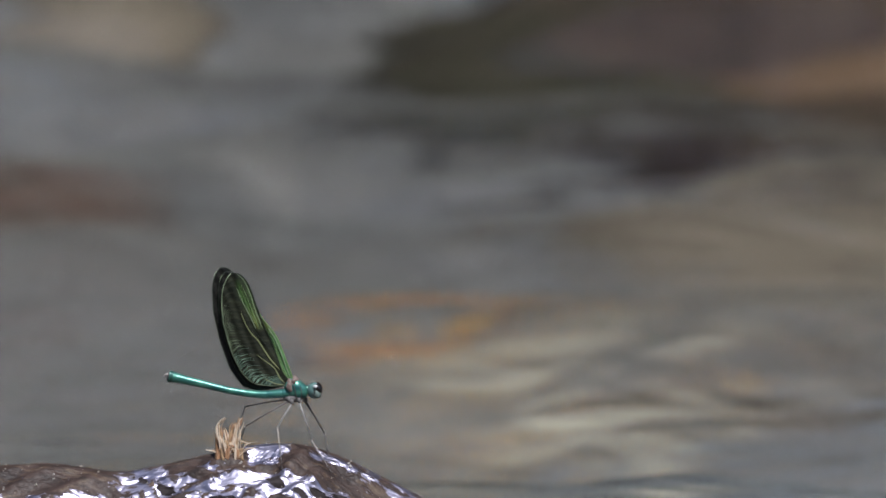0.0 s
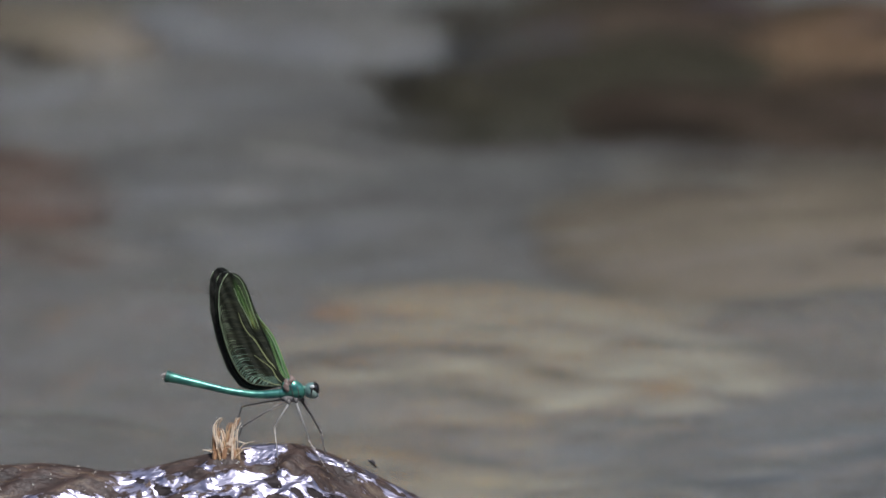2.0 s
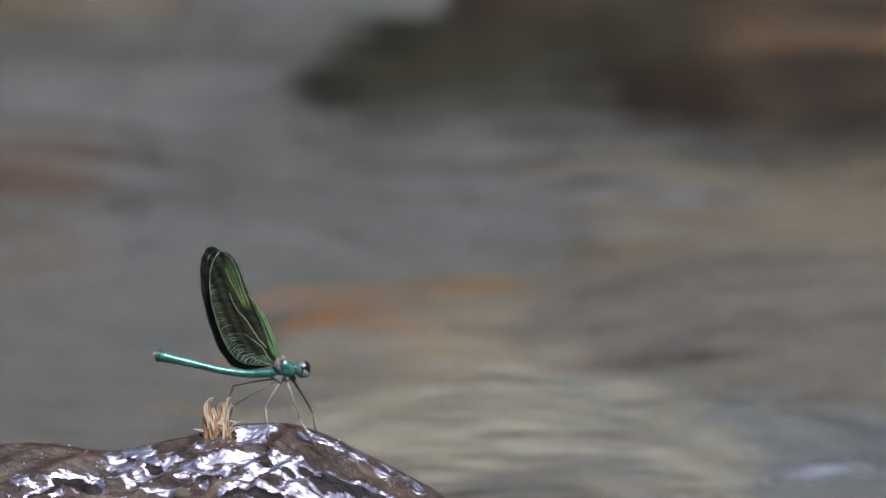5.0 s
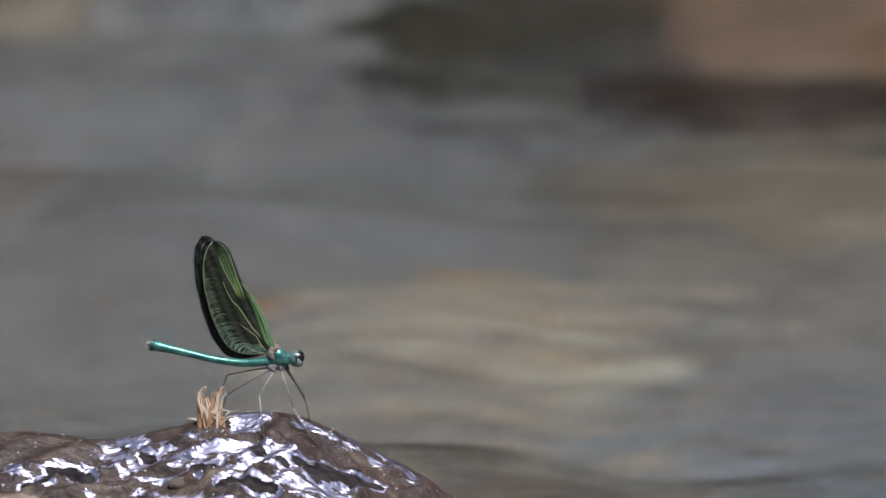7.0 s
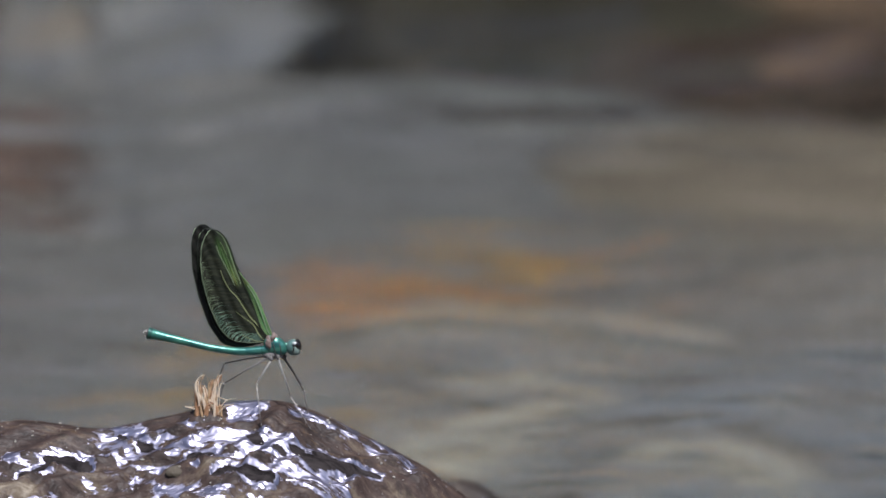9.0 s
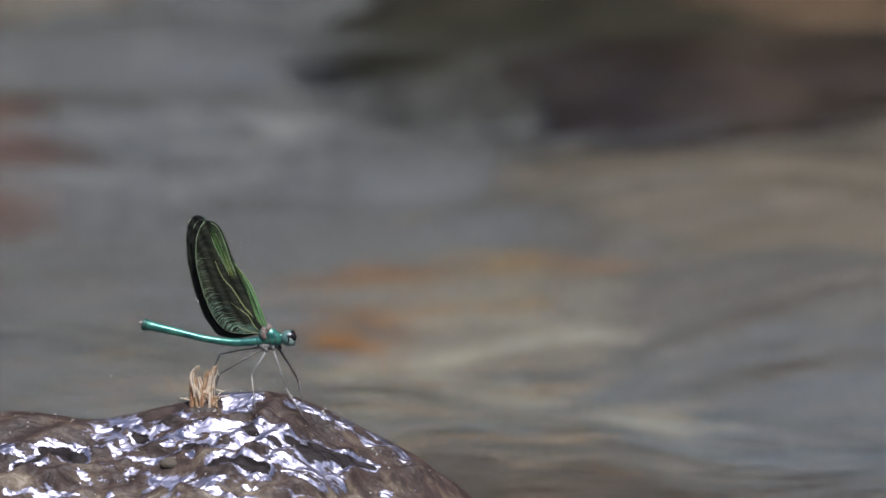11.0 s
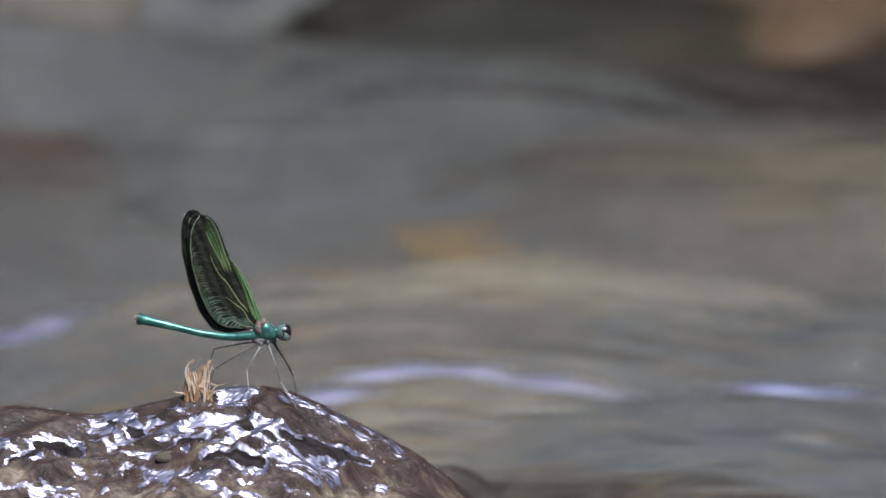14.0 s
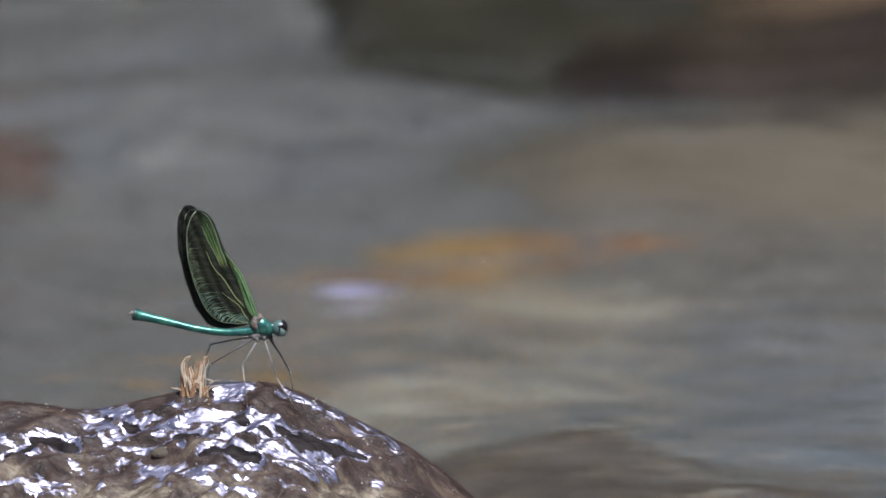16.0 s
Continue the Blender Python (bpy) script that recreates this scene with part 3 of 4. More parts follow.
boulder("boulder", STONE_DARK, "dark brown boulder just below the stream surface", 0.310, 1.690, -0.190, (0.26, 0.13, 0.11), -10, 1, "boulder")
boulder("boulder", STONE_TAN, "broad tan slab stone on the stream bed", 0.250, 1.333, -0.212, (0.21, 0.22, 0.05), -8, 2, "boulder")
boulder("boulder", STONE_GREEN, "algae green boulder under flowing water", 0.085, 1.900, -0.200, (0.19, 0.24, 0.10), 0, 3, "boulder")
boulder("boulder", STONE_DARK, "dark brown boulder in the deeper water behind", 0.185, 2.200, -0.185, (0.19, 0.25, 0.10), 6, 44, "boulder")
boulder("stone", STONE_RED, "reddish brown stone under flowing water", -0.272, 1.410, -0.193, (0.062, 0.09, 0.055), 0, 4)
boulder("stone", STONE_PALE, "pale yellowish stone on the stream bed", 0.005, 0.645, -0.203, (0.095, 0.05, 0.03), 10, 5)
boulder("stone", STONE_PALE, "pale flat stone on the stream bed", 0.020, 0.896, -0.210, (0.12, 0.055, 0.03), -6, 6)
boulder("stone", STONE_TAN, "sunlit tan stone on the stream bed", -0.279, 2.152, -0.180, (0.08, 0.12, 0.07), 5, 7)
boulder("boulder", STONE_BROWN, "large orange brown stone behind the dark boulder", 0.330, 1.930, -0.185, (0.20, 0.16, 0.11), 5, 8, "boulder")
boulder("stone", STONE_GREY, "blue grey stone under shallow riffle", 0.190, 0.740, -0.205, (0.20, 0.11, 0.05), 8, 9)
boulder("stone", STONE_GREY, "blue grey cobble under shallow riffle", 0.270, 0.540, -0.195, (0.14, 0.11, 0.06), -20, 10)
boulder("stone", STONE_GREY, "smooth blue grey cobble beside the rock", 0.110, 0.500, -0.200, (0.10, 0.08, 0.05), 12, 41)
for x, y, top, size, turn, seed in ((0.000, 0.264, 0.043, 0.045, 20, 12), (0.065, 0.225, 0.022, 0.05, -12, 17), (0.145, 0.215, -0.005, 0.055, 8, 19),
                                    (0.235, 0.22, 0.016, 0.05, 30, 23), (0.050, 0.262, 0.031, 0.055, 5, 29), (0.115, 0.255, 0.018, 0.05, -10, 37)):
    wet_stone = boulder("stone", STONE_WET, "wet brown stone barely breaking the riffle", x, y, 0.0, (size * 1.6, size * 0.95, 0.11), turn, seed)
    wet_stone.matrix_world = pose(x, y, top - max(v.co.z for v in wet_stone.data.vertices), 0, 0, turn)


def fallen_leaf(x, y, turn, length, seed):
    bm = bmesh.new()
    n = 12
    rows = []
    for i in range(n + 1):
        s = i / n
        w = 0.36 * length * math.sin(math.pi * s ** 0.85) ** 0.8 + 0.0005
        lift = 0.05 * length * math.sin(3 * s + seed)
        rows.append([bm.verts.new(((s - 0.5) * length, w * k, lift + 0.12 * abs(k) * w)) for k in (-1, -0.5, 0, 0.5, 1)])
    for a, b in zip(rows, rows[1:]):
        for k in range(4):
            bm.faces.new((a[k], a[k + 1], b[k + 1], b[k]))
    bmesh.ops.solidify(bm, geom=bm.faces[:], thickness=0.0006)
    tube(bm, [(-0.5 * length, 0, 0.0), (-0.62 * length, 0.01 * length, 0.004), (-0.75 * length, 0.03 * length, 0.002)], 0.0009, 6)
    ob = part("fallen_leaf", bm, LEAF)
    ob.matrix_world = pose(x, y, -0.192, 4, 3, turn)
    return tagged(ob, "orange fallen leaf lying on the stream bed", "leaf", "fallen leaves under the water")


for i, (x, y, turn, length) in enumerate([(-0.045, 0.955, 20, 0.10), (0.022, 1.045, -35, 0.11), (0.078, 1.065, 70, 0.09), (0.0, 0.975, 140, 0.07),
                                          (-0.115, 0.72, 15, 0.07), (-0.070, 0.67, 60, 0.05)]):
    fallen_leaf(x, y, turn, length, i)


def pebbles():
    rng = np.random.RandomState(5)
    ico = bmesh.new()
    bmesh.ops.create_icosphere(ico, subdivisions=2, radius=1.0)
    base = np.array([v.co[:] for v in ico.verts])
    tri = np.array([[v.index for v in f.verts] for f in ico.faces])
    ico.free()
    n = 2600
    x, y = rng.normal(0.0, 0.8, n), np.clip(rng.normal(1.0, 1.4, n), -1.0 + 0.3 * rng.uniform(0, 1, n), 3.7 - 0.3 * rng.uniform(0, 1, n))
    size = 0.008 + 0.028 * rng.uniform(0, 1, n) ** 2.2
    co, faces = [], []
    z = ground_height(x, y)
    for i in range(n):
        a = rng.uniform(0, 6.28)
        p = base * (size[i] * np.array([1.2, 0.95, 0.6])) * (1 + 0.14 * np.sin(base[:, [1, 2, 0]] * 3 + i))
        c, s = math.cos(a), math.sin(a)
        co.append(np.stack([c * p[:, 0] - s * p[:, 1] + x[i], s * p[:, 0] + c * p[:, 1] + y[i], p[:, 2] + z[i] + size[i] * 0.15], -1))
        faces.append(tri + i * len(base))
    me = bpy.data.meshes.new("pebbles")
    me.from_pydata(np.concatenate(co).tolist(), [], np.concatenate(faces).tolist())
    me.polygons.foreach_set("use_smooth", np.ones(len(me.polygons), dtype=bool))
    me.materials.append(PEBBLE)
    return tagged(new("pebbles", me), "mixed grey and tan pebbles on the bed", "pebbles", kind="stuff")


pebbles()


# ---- the damselfly; its space is in metres from the thorax ----
MM = 0.001
BODY = Vector((-0.0642, -0.006, 0.1475))
damselfly = new("damselfly")
damselfly.matrix_world = pose(*BODY)
tagged(damselfly, "metallic teal damselfly with dark green folded wings perched on rock", "damselfly")


def mm(x, y, z):
    return Vector((x * MM, y * MM, z * MM))


def abdomen():
    spine = smooth_path([mm(-2.4, 0, -0.5), mm(-12.5, 0, -1.1), mm(-22.5, 0.2, 0.1), mm(-31.5, 0.4, 2.2), mm(-41.0, 0.6, 4.4), mm(-45.2, 0.7, 5.4)], 10)
    n = len(spine) - 1
    cuts = [0, 0.05, 0.16, 0.31, 0.46, 0.61, 0.75, 0.86, 0.92, 0.965, 1.0]

    def radius(s):
        return (1.45 - 0.32 * min(1, s / 0.3) + 0.75 * max(0, (s - 0.55) / 0.45) ** 1.3 + 0.12 * (s > 0.93)) * MM

    for a, b in zip(cuts, cuts[1:]):
        pts, rad = [], []
        for k in range(9):
            s = a + (b - a) * k / 8
            f = s * n
            i = min(int(f), n - 1)
            pts.append(spine[i].lerp(spine[i + 1], f - i))
            rad.append(1.14 * radius(s) * (0.972 if k in (0, 8) else 1.0))
        part("abdomen_segment", tube(bmesh.new(), pts, rad, 14, cap=a == 0 or b == 1.0), TEAL_DARK if a > 0.91 else TEAL, damselfly)
    bm = bmesh.new()
    tip = spine[-1]
    for y in (-0.6, 0.6):
        tube(bm, [tip + mm(0.6, y, 0.5), tip + mm(-0.8, y * 1.3, 0.6), tip + mm(-1.7, y * 0.6, 0.1)], [0.42 * MM, 0.34 * MM, 0.12 * MM], 8)
    tube(bm, [tip + mm(0.4, 0, -0.6), tip + mm(-1.1, 0, -0.9)], [0.5 * MM, 0.2 * MM], 8)
    part("tail_claspers", bm, LEG_PALE, damselfly, "pale tail appendages")
    bm = bmesh.new()
    blob(bm, tip + mm(-0.1, 0, 0), (0.5 * MM, 1.75 * MM, 1.75 * MM), Matrix.Rotation(radians(13), 4, "Y"))
    part("tail_tip", bm, LEG_DARK, damselfly, "dark end of the abdomen")


def thorax():
    bm = bmesh.new()
    tilt = Matrix.Rotation(radians(-30), 4, "Y")
    blob(bm, mm(-1.0, 0, 1.1), (3.1 * MM, 2.4 * MM, 4.0 * MM), tilt)
    blob(bm, mm(0.2, 0, 0.8), (3.1 * MM, 2.6 * MM, 3.9 * MM), tilt)
    blob(bm, mm(1.6, 0, 0.5), (2.4 * MM, 2.3 * MM, 3.2 * MM), tilt)
    body = part("thorax", bm, TEAL, damselfly)
    bm = bmesh.new()
    for y in (-2.2, 2.2):
        tube(bm, smooth_path([mm(-1.3, y, 3.4), mm(-0.5, y * 1.13, 1.0), mm(0.1, y * 0.95, -2.2)], 5), 0.15 * MM, 6)
        tube(bm, smooth_path([mm(0.9, y * 0.8, 3.0), mm(1.7, y * 1.08, 0.8), mm(1.9, y * 0.85, -1.8)], 5), 0.13 * MM, 6)
    part("suture", bm, LEG_DARK, body, "dark thoracic seam lines")
    bm = bmesh.new()
    blob(bm, mm(-1.6, 0, 2.9), (2.4 * MM, 2.1 * MM, 1.7 * MM), Matrix.Rotation(radians(32), 4, "Y"))
    blob(bm, mm(-0.2, 0, 4.3), (1.7 * MM, 1.3 * MM, 0.8 * MM), Matrix.Rotation(radians(35), 4, "Y"))
    blob(bm, mm(-2.4, 0, 1.4), (1.2 * MM, 1.5 * MM, 2.0 * MM), Matrix.Rotation(radians(35), 4, "Y"))
    for side in (-1, 1):
        blob(bm, mm(-2.4, side * 1.8, 1.8), (1.1 * MM, 0.9 * MM, 1.9 * MM), Matrix.Rotation(radians(-25), 4, "Y"))
        blob(bm, mm(-0.9, side * 1.6, 4.1), (0.9 * MM, 0.8 * MM, 1.3 * MM), Matrix.Rotation(radians(20), 4, "Y"))
    for v in bm.verts:
        v.co += v.co.normalized() * (0.35 * MM * noise.noise(v.co * 900))
    part("wing_hinge", bm, BROWN_CUTICLE, damselfly, "brown hinge where the wings join")
    bm = bmesh.new()
    blob(bm, mm(-0.9, 0, -2.2), (3.9 * MM, 2.0 * MM, 1.7 * MM), Matrix.Rotation(radians(-4), 4, "Y"))
    part("underside", bm, GREY_CUTICLE, damselfly, "brown underside")
    bm = bmesh.new()
    blob(bm, mm(3.6, 0, 0.9), (1.5 * MM, 1.1 * MM, 1.3 * MM))
    part("neck", bm, TEAL_DARK, damselfly)


def head():
    bm = bmesh.new()
    blob(bm, mm(6.15, 0, 0.4), (2.55 * MM, 2.4 * MM, 2.9 * MM))
    blob(bm, mm(7.45, 0, -1.2), (1.3 * MM, 1.3 * MM, 1.2 * MM))
    skull = part("head", bm, TEAL_GREY, damselfly)
    for side in (-1, 1):
        bm = bmesh.new()
        blob(bm, mm(7.75, side * 1.5, 1.2), (1.35 * MM, 1.5 * MM, 2.0 * MM), Matrix.Rotation(radians(-22), 4, "Y"), 24, 16)
        part("eye", bm, EYE_DARK, skull, "glossy dark compound eye")
        bm = bmesh.new()
        blob(bm, mm(7.15, side * 1.9, -0.4), (1.5 * MM, 1.30 * MM, 1.8 * MM))
        part("cheek", bm, CHEEK, skull, "grey green cheek below the eye")
        # the highlight on the eye, modelled as a small white blob
        bm = bmesh.new()
        blob(bm, mm(6.75, side * 2.3, 2.2), (0.85 * MM, 0.6 * MM, 0.65 * MM))
        part("eye_spot", bm, FACE_GLINT_PALE, skull, "highlight beside the eye, painted as a white blob")
        bm = bmesh.new()
        blob(bm, mm(6.45, side * 2.1, 0.4), (0.40 * MM, 1.15 * MM, 1.9 * MM), Matrix.Rotation(radians(4), 4, "Y"))
        part("eye_band", bm, EYE_DARK, skull, "dark band behind the pale cheek")
        bm = bmesh.new()
        tube(bm, [mm(8.45, side * 0.7, 1.4), mm(9.45, side * 1.2, 2.3)], [0.10 * MM, 0.04 * MM], 6)
        part("antenna", bm, LEG_DARK, skull)
    bm = bmesh.new()
    blob(bm, mm(8.45, 0, -0.4), (0.55 * MM, 1.4 * MM, 0.7 * MM))
    part("face", bm, FACE_GLINT_PALE, skull, "pale band across the face")


# wing outlines: distance along the wing, then the chord in millimetres of the leading and of the hind margin
FAR_LEAD = ([0, 0.10, 0.30, 0.47, 0.64, 0.80, 0.90, 0.96, 0.985, 1.0], [0.4, 1.3, 1.9, 2.1, 2.8, 3.3, 3.0, 2.0, 1.2, -0.4])
FAR_TRAIL = ([0, 0.03, 0.08, 0.16, 0.32, 0.54, 0.75, 0.90, 0.96, 0.985, 1.0], [-1.5, -7.0, -12.0, -15.6, -16.2, -14.0, -10.5, -6.5, -4.2, -2.8, -0.8])
NEAR_LEAD = ([0, 0.10, 0.24, 0.38, 0.50, 0.62, 0.74, 0.87, 0.94, 0.98, 1.0], [-0.2, -1.4, -0.5, 0.4, 0.7, 1.1, 2.2, 3.0, 2.4, 1.3, -0.4])
NEAR_TRAIL = ([0, 0.02, 0.05, 0.12, 0.18, 0.27, 0.37, 0.49, 0.58, 0.68, 0.80, 0.92, 0.98, 1.0], [-1.5, -3.6, -6.6, -11.4, -13.3, -14.2, -14.1, -13.5, -12.6, -11.5, -9.3, -6.1, -2.9, -0.8])
PANEL_LEAD = ([0, 0.10, 0.23, 0.37, 0.45, 0.53, 0.65, 0.85, 1.0], [0.6, 1.3, 2.1, 2.7, 2.5, 1.7, 0.8, 1.4, -0.2])
GREEN_VEIN = ([0.50, 0.525, 0.59, 0.69, 0.79, 0.87, 0.93], [-1.6, -2.3, -2.1, -2.0, -1.9, -1.4, -0.6])
LENGTH = 46.7


def edge(s, line):
    xs, ys = line
    return sum(float(np.interp(s + d, xs, ys)) for d in (-0.02, -0.01, 0, 0.01, 0.02)) / 5 if 0.03 < s < 0.96 else float(np.interp(s, xs, ys))


def wing(name, label, y, lean, splay, lead, trail, narrow=1.0, reach=1.0, dress="far"):
    """A folded wing: lean tips it backward, splay away from the middle; dress is far, panel or near."""
    c30, s30 = math.cos(radians(30 + lean)), math.sin(radians(30 + lean))
    base = mm(-1.4, y, 3.2)

    def place(s, chord, lift=0.0):
        a = s * LENGTH * reach
        pleat = 0.20 * math.sin(chord * 1.9 + 2.2 * math.sin(5 * s)) * min(1, s * 4) + 0.5 * math.sin(3 * s)
        return base + mm(-s30 * a + c30 * chord, pleat + lift + splay * a, c30 * a + s30 * chord)

    def span(s):
        return edge(s, trail) * narrow, edge(s, lead)

    bm = bmesh.new()
    uv = bm.loops.layers.uv.new("UVMap")
    rows, keys, green, pale, fan = [], {}, [], [], []
    ns, nv = (150, 60) if dress == "near" else (60, 22)
    for i in range(ns + 1):
        s = i / ns
        lo, hi = span(s)
        row = []
        for k in range(nv + 1):
            chord = lo + (hi - lo) * k / nv
            v = bm.verts.new(place(s, chord))
            keys[v] = (s, k / nv)
            row.append(v)
            # the green field between the main vein and the leading edge, and the clear patch at the base
            fade = max(0, min(1, 12 * (s - 0.48))) * max(0, min(1, 7 * (0.95 - s)))
            field = math.exp(-((chord - edge(s, GREEN_VEIN) - 0.8) / 0.85) ** 2) + 0.6 * math.exp(-((edge(s, NEAR_LEAD) - 0.9 - chord) / 0.55) ** 2)
            green.append(min(1, field) * fade if dress == "near" else 1.0 if dress == "panel" else 0.0)
            patch = min(chord - lo, 4.0 - 36 * s) / 1.5 if dress == "near" else 0.0
            inward = chord - lo
            fan.append(s - (0.0205 * math.sin(math.pi * inward / 5.0) if inward < 5.6 else -0.0075 - 0.012 * (inward - 5.6)))
            pale.append(max(0, min(1, patch)) * max(0, min(1, (-2.5 - chord) / 2)))
        rows.append(row)
    for a, b in zip(rows, rows[1:]):
        for k in range(nv):
            f = bm.faces.new((a[k], a[k + 1], b[k + 1], b[k]))
            for lp in f.loops:
                lp[uv].uv = keys[lp.vert]
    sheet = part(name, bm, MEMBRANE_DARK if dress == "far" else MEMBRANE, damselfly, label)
    for key, values in (("green_field", green), ("clear_patch", pale), ("fan_ray", fan)):
        sheet.data.attributes.new(key, "FLOAT", "POINT").data.foreach_set("value", np.array(values, np.float32))
    thick = sheet.modifiers.new("thickness", "SOLIDIFY")
    thick.thickness, thick.offset = 0.05 * MM, 0

    front = -0.12 if y < 0 else 0.12

    def vein(pname, pts, radius, material, vlabel="", thin=0.5):
        bm = bmesh.new()
        path = smooth_path([(s, c, 0) for s, c in pts], 8)
        n = len(path) - 1
        tube(bm, [place(p.x, p.y, front) for p in path], [radius * MM * min(1, 0.3 + 4 * i / n) * (1 - thin * i / n) for i in range(n + 1)], 6, 0.5)
        return part(pname, bm, material, sheet, vlabel)

    rim = [s / 60 for s in range(0, 61)]
    bm = bmesh.new()
    tube(bm, [place(s, span(s)[0]) for s in rim], [(0.06 + 0.11 * s) * MM for s in rim] if dress == "near" else 0.14 * MM, 6)
    part("wing_border", bm, VEIN_PALE if dress == "near" else VEIN_DARK, sheet)
    bm = bmesh.new()
    tube(bm, [place(s, span(s)[1]) for s in rim], 0.2 * MM, 6)
    part("leading_vein", bm, VEIN_GREEN if dress == "panel" else VEIN_DARK, sheet)
    if dress == "panel":
        vein("vein", [(0.03, 0.2), (0.12, 0.5), (0.24, 1.3), (0.37, 1.9), (0.48, 1.6)], 0.22, VEIN_PALE, "pale stripe along the forewing", 0.3)
        vein("vein", [(0.03, -0.2), (0.12, -0.5), (0.24, 0.2), (0.37, 1.0), (0.46, 1.1)], 0.16, VEIN_GREEN)
        vein("vein", [(0.03, -0.6), (0.12, -1.0), (0.24, -0.2), (0.36, 0.6)], 0.20, VEIN_GREEN)
    if dress == "far":
        # light at the thin far tip is put into a pale strip's colour
        tip = [0.955 + 0.0045 * k for k in range(11)]
        bm = bmesh.new()
        tube(bm, [place(q, span(q)[0], -0.15) for q in tip], [0.16 * MM * math.sin(math.pi * (k + 0.5) / 11) for k in range(11)], 6)
        part("wing_tip_light", bm, VEIN_PALE, sheet, "pale strip painted for the light at the wing tip")
    if dress != "near":
        return sheet
    # main veins, wavy where the membrane folds
    vein("vein", [(0.52, -2.35), (0.59, -2.1), (0.69, -2.0), (0.79, -1.9), (0.87, -1.4)], 0.21, VEIN_PALE, "pale vein behind the green field", 0.6)
    vein("vein", [(0.50, -0.3), (0.56, 0.2), (0.63, 0.5), (0.75, 1.5), (0.85, 2.1), (0.92, 2.0), (0.97, 0.9)], 0.20, VEIN_PALE)
    vein("vein", [(0.51, -1.2), (0.60, -0.7), (0.70, -0.2), (0.80, 0.4), (0.88, 0.5)], 0.16, VEIN_GREEN, "bright green main vein")
    vein("vein", [(0.55, -1.7), (0.65, -1.4), (0.76, -0.9), (0.84, -0.5)], 0.13, VEIN_GREEN)
    vein("vein", [(0.14, -1.9), (0.19, -2.26), (0.24, -2.9), (0.32, -3.27), (0.43, -3.67), (0.505, -4.57), (0.595, -4.73), (0.68, -4.27)], 0.30, VEIN_OLIVE, "olive wavy vein", 0.6)
    vein("vein", [(0.03, -2.4), (0.09, -3.1), (0.165, -3.1), (0.23, -4.27), (0.28, -5.38), (0.33, -6.4)], 0.24, VEIN_OLIVE, "", 0.7)
    vein("vein", [(0.02, -3.0), (0.05, -5.0), (0.10, -7.0), (0.15, -8.6)], 0.16, VEIN_OLIVE)
    vein("vein", [(0.06, -1.2), (0.25, -1.3), (0.40, -2.2), (0.52, -3.2), (0.66, -3.2)], 0.14, VEIN_DARK)
    # a fan of short pale cross veins that rise from the hind margin and bend over
    rng = random.Random(3)
    for k in range(44):
        s = 0.07 + 0.70 * (k / 43) ** 1.1 + rng.uniform(-0.005, 0.005)
        lo = span(s)[0]
        far = (1.15 - 0.55 * s) * rng.uniform(0.5, 1.2)
        pts = [(s, lo + 0.25), (s + 0.014, lo + 1.2 * far), (s + 0.020, lo + 2.5 * far), (s + 0.012, lo + 4.1 * far), (s - 0.006, lo + 5.6 * far)]
        vein("cross_vein", pts, (0.21 - 0.17 * s) * rng.uniform(0.35, 1.3), VEIN_TEAL if s < 0.42 else VEIN_PALE, "", 0.9)
    return sheet


def legs():
    """Hips in body space; feet stand on the rock."""
    def leg(hip, knee, foot_x, foot_y, pale, thigh=LEG_DARK):
        fx, fy = foot_x * MM + BODY.x, foot_y * MM + BODY.y
        foot = Vector((foot_x * MM, foot_y * MM, float(rock_height(np.array([fx]), np.array([fy]))[0]) - BODY.z + 0.0003))
        hip, knee = mm(*hip), mm(*knee)
        bm = bmesh.new()
        tube(bm, [hip, hip.lerp(knee, 0.5) + mm(0, 0, 0.25), knee], [0.32 * MM, 0.26 * MM, 0.20 * MM], 8)
        upper = part("leg", bm, thigh, damselfly)
        bm = bmesh.new()
        blob(bm, hip + mm(0, 0, 0.5), (0.75 * MM, 0.7 * MM, 1.1 * MM), None, 12, 8)
        part("hip", bm, GREY_CUTICLE, upper, "grey brown hip joint")
        bm = bmesh.new()
        blob(bm, knee, (0.36 * MM,) * 3, None, 10, 8)
        part("knee", bm, LEG_PALE, upper, "pale knee joint")
        ankle = knee.lerp(foot, 0.88)
        bm = bmesh.new()
        tube(bm, [knee, knee.lerp(ankle, 0.5), ankle], [0.20 * MM, 0.15 * MM, 0.12 * MM], 8)
        for k in range(1, 9):
            p = knee.lerp(ankle, k / 9)
            tube(bm, [p, p + mm(0.5 if k % 2 else -0.5, -0.3, -0.5)], [0.05 * MM, 0.02 * MM], 4)
        part("shin", bm, LEG_PALE if pale else LEG_DARK, upper)
        bm = bmesh.new()
        tube(bm, [ankle, foot, foot + mm(0.9, -0.2, 0.05)], [0.16 * MM, 0.14 * MM, 0.06 * MM], 6)
        part("foot", bm, LEG_DARK, upper)

    leg((-2.6, -1.4, -3.2), (-18.2, -5, -11.8), -20.6, 1.4, False)
    leg((-2.8, 1.4, -3.0), (-18.4, 6, -6.6), -24.0, 8, False)
    leg((-1.6, -1.6, -4.0), (-6.6, -7, -11.6), -4.8, -9.6, True, LEG_GREY)
    leg((2.6, 1.6, -3.6), (9.3, 7, -15.4), 11.0, 2.0, False)
    leg((0.9, -1.4, -3.4), (5.5, -4, -16.9), 12.4, -5.3, True, LEG_GREY)
    leg((3.2, 1.4, -3.8), (9.8, 6, -16.6), 11.3, 0.6, False)


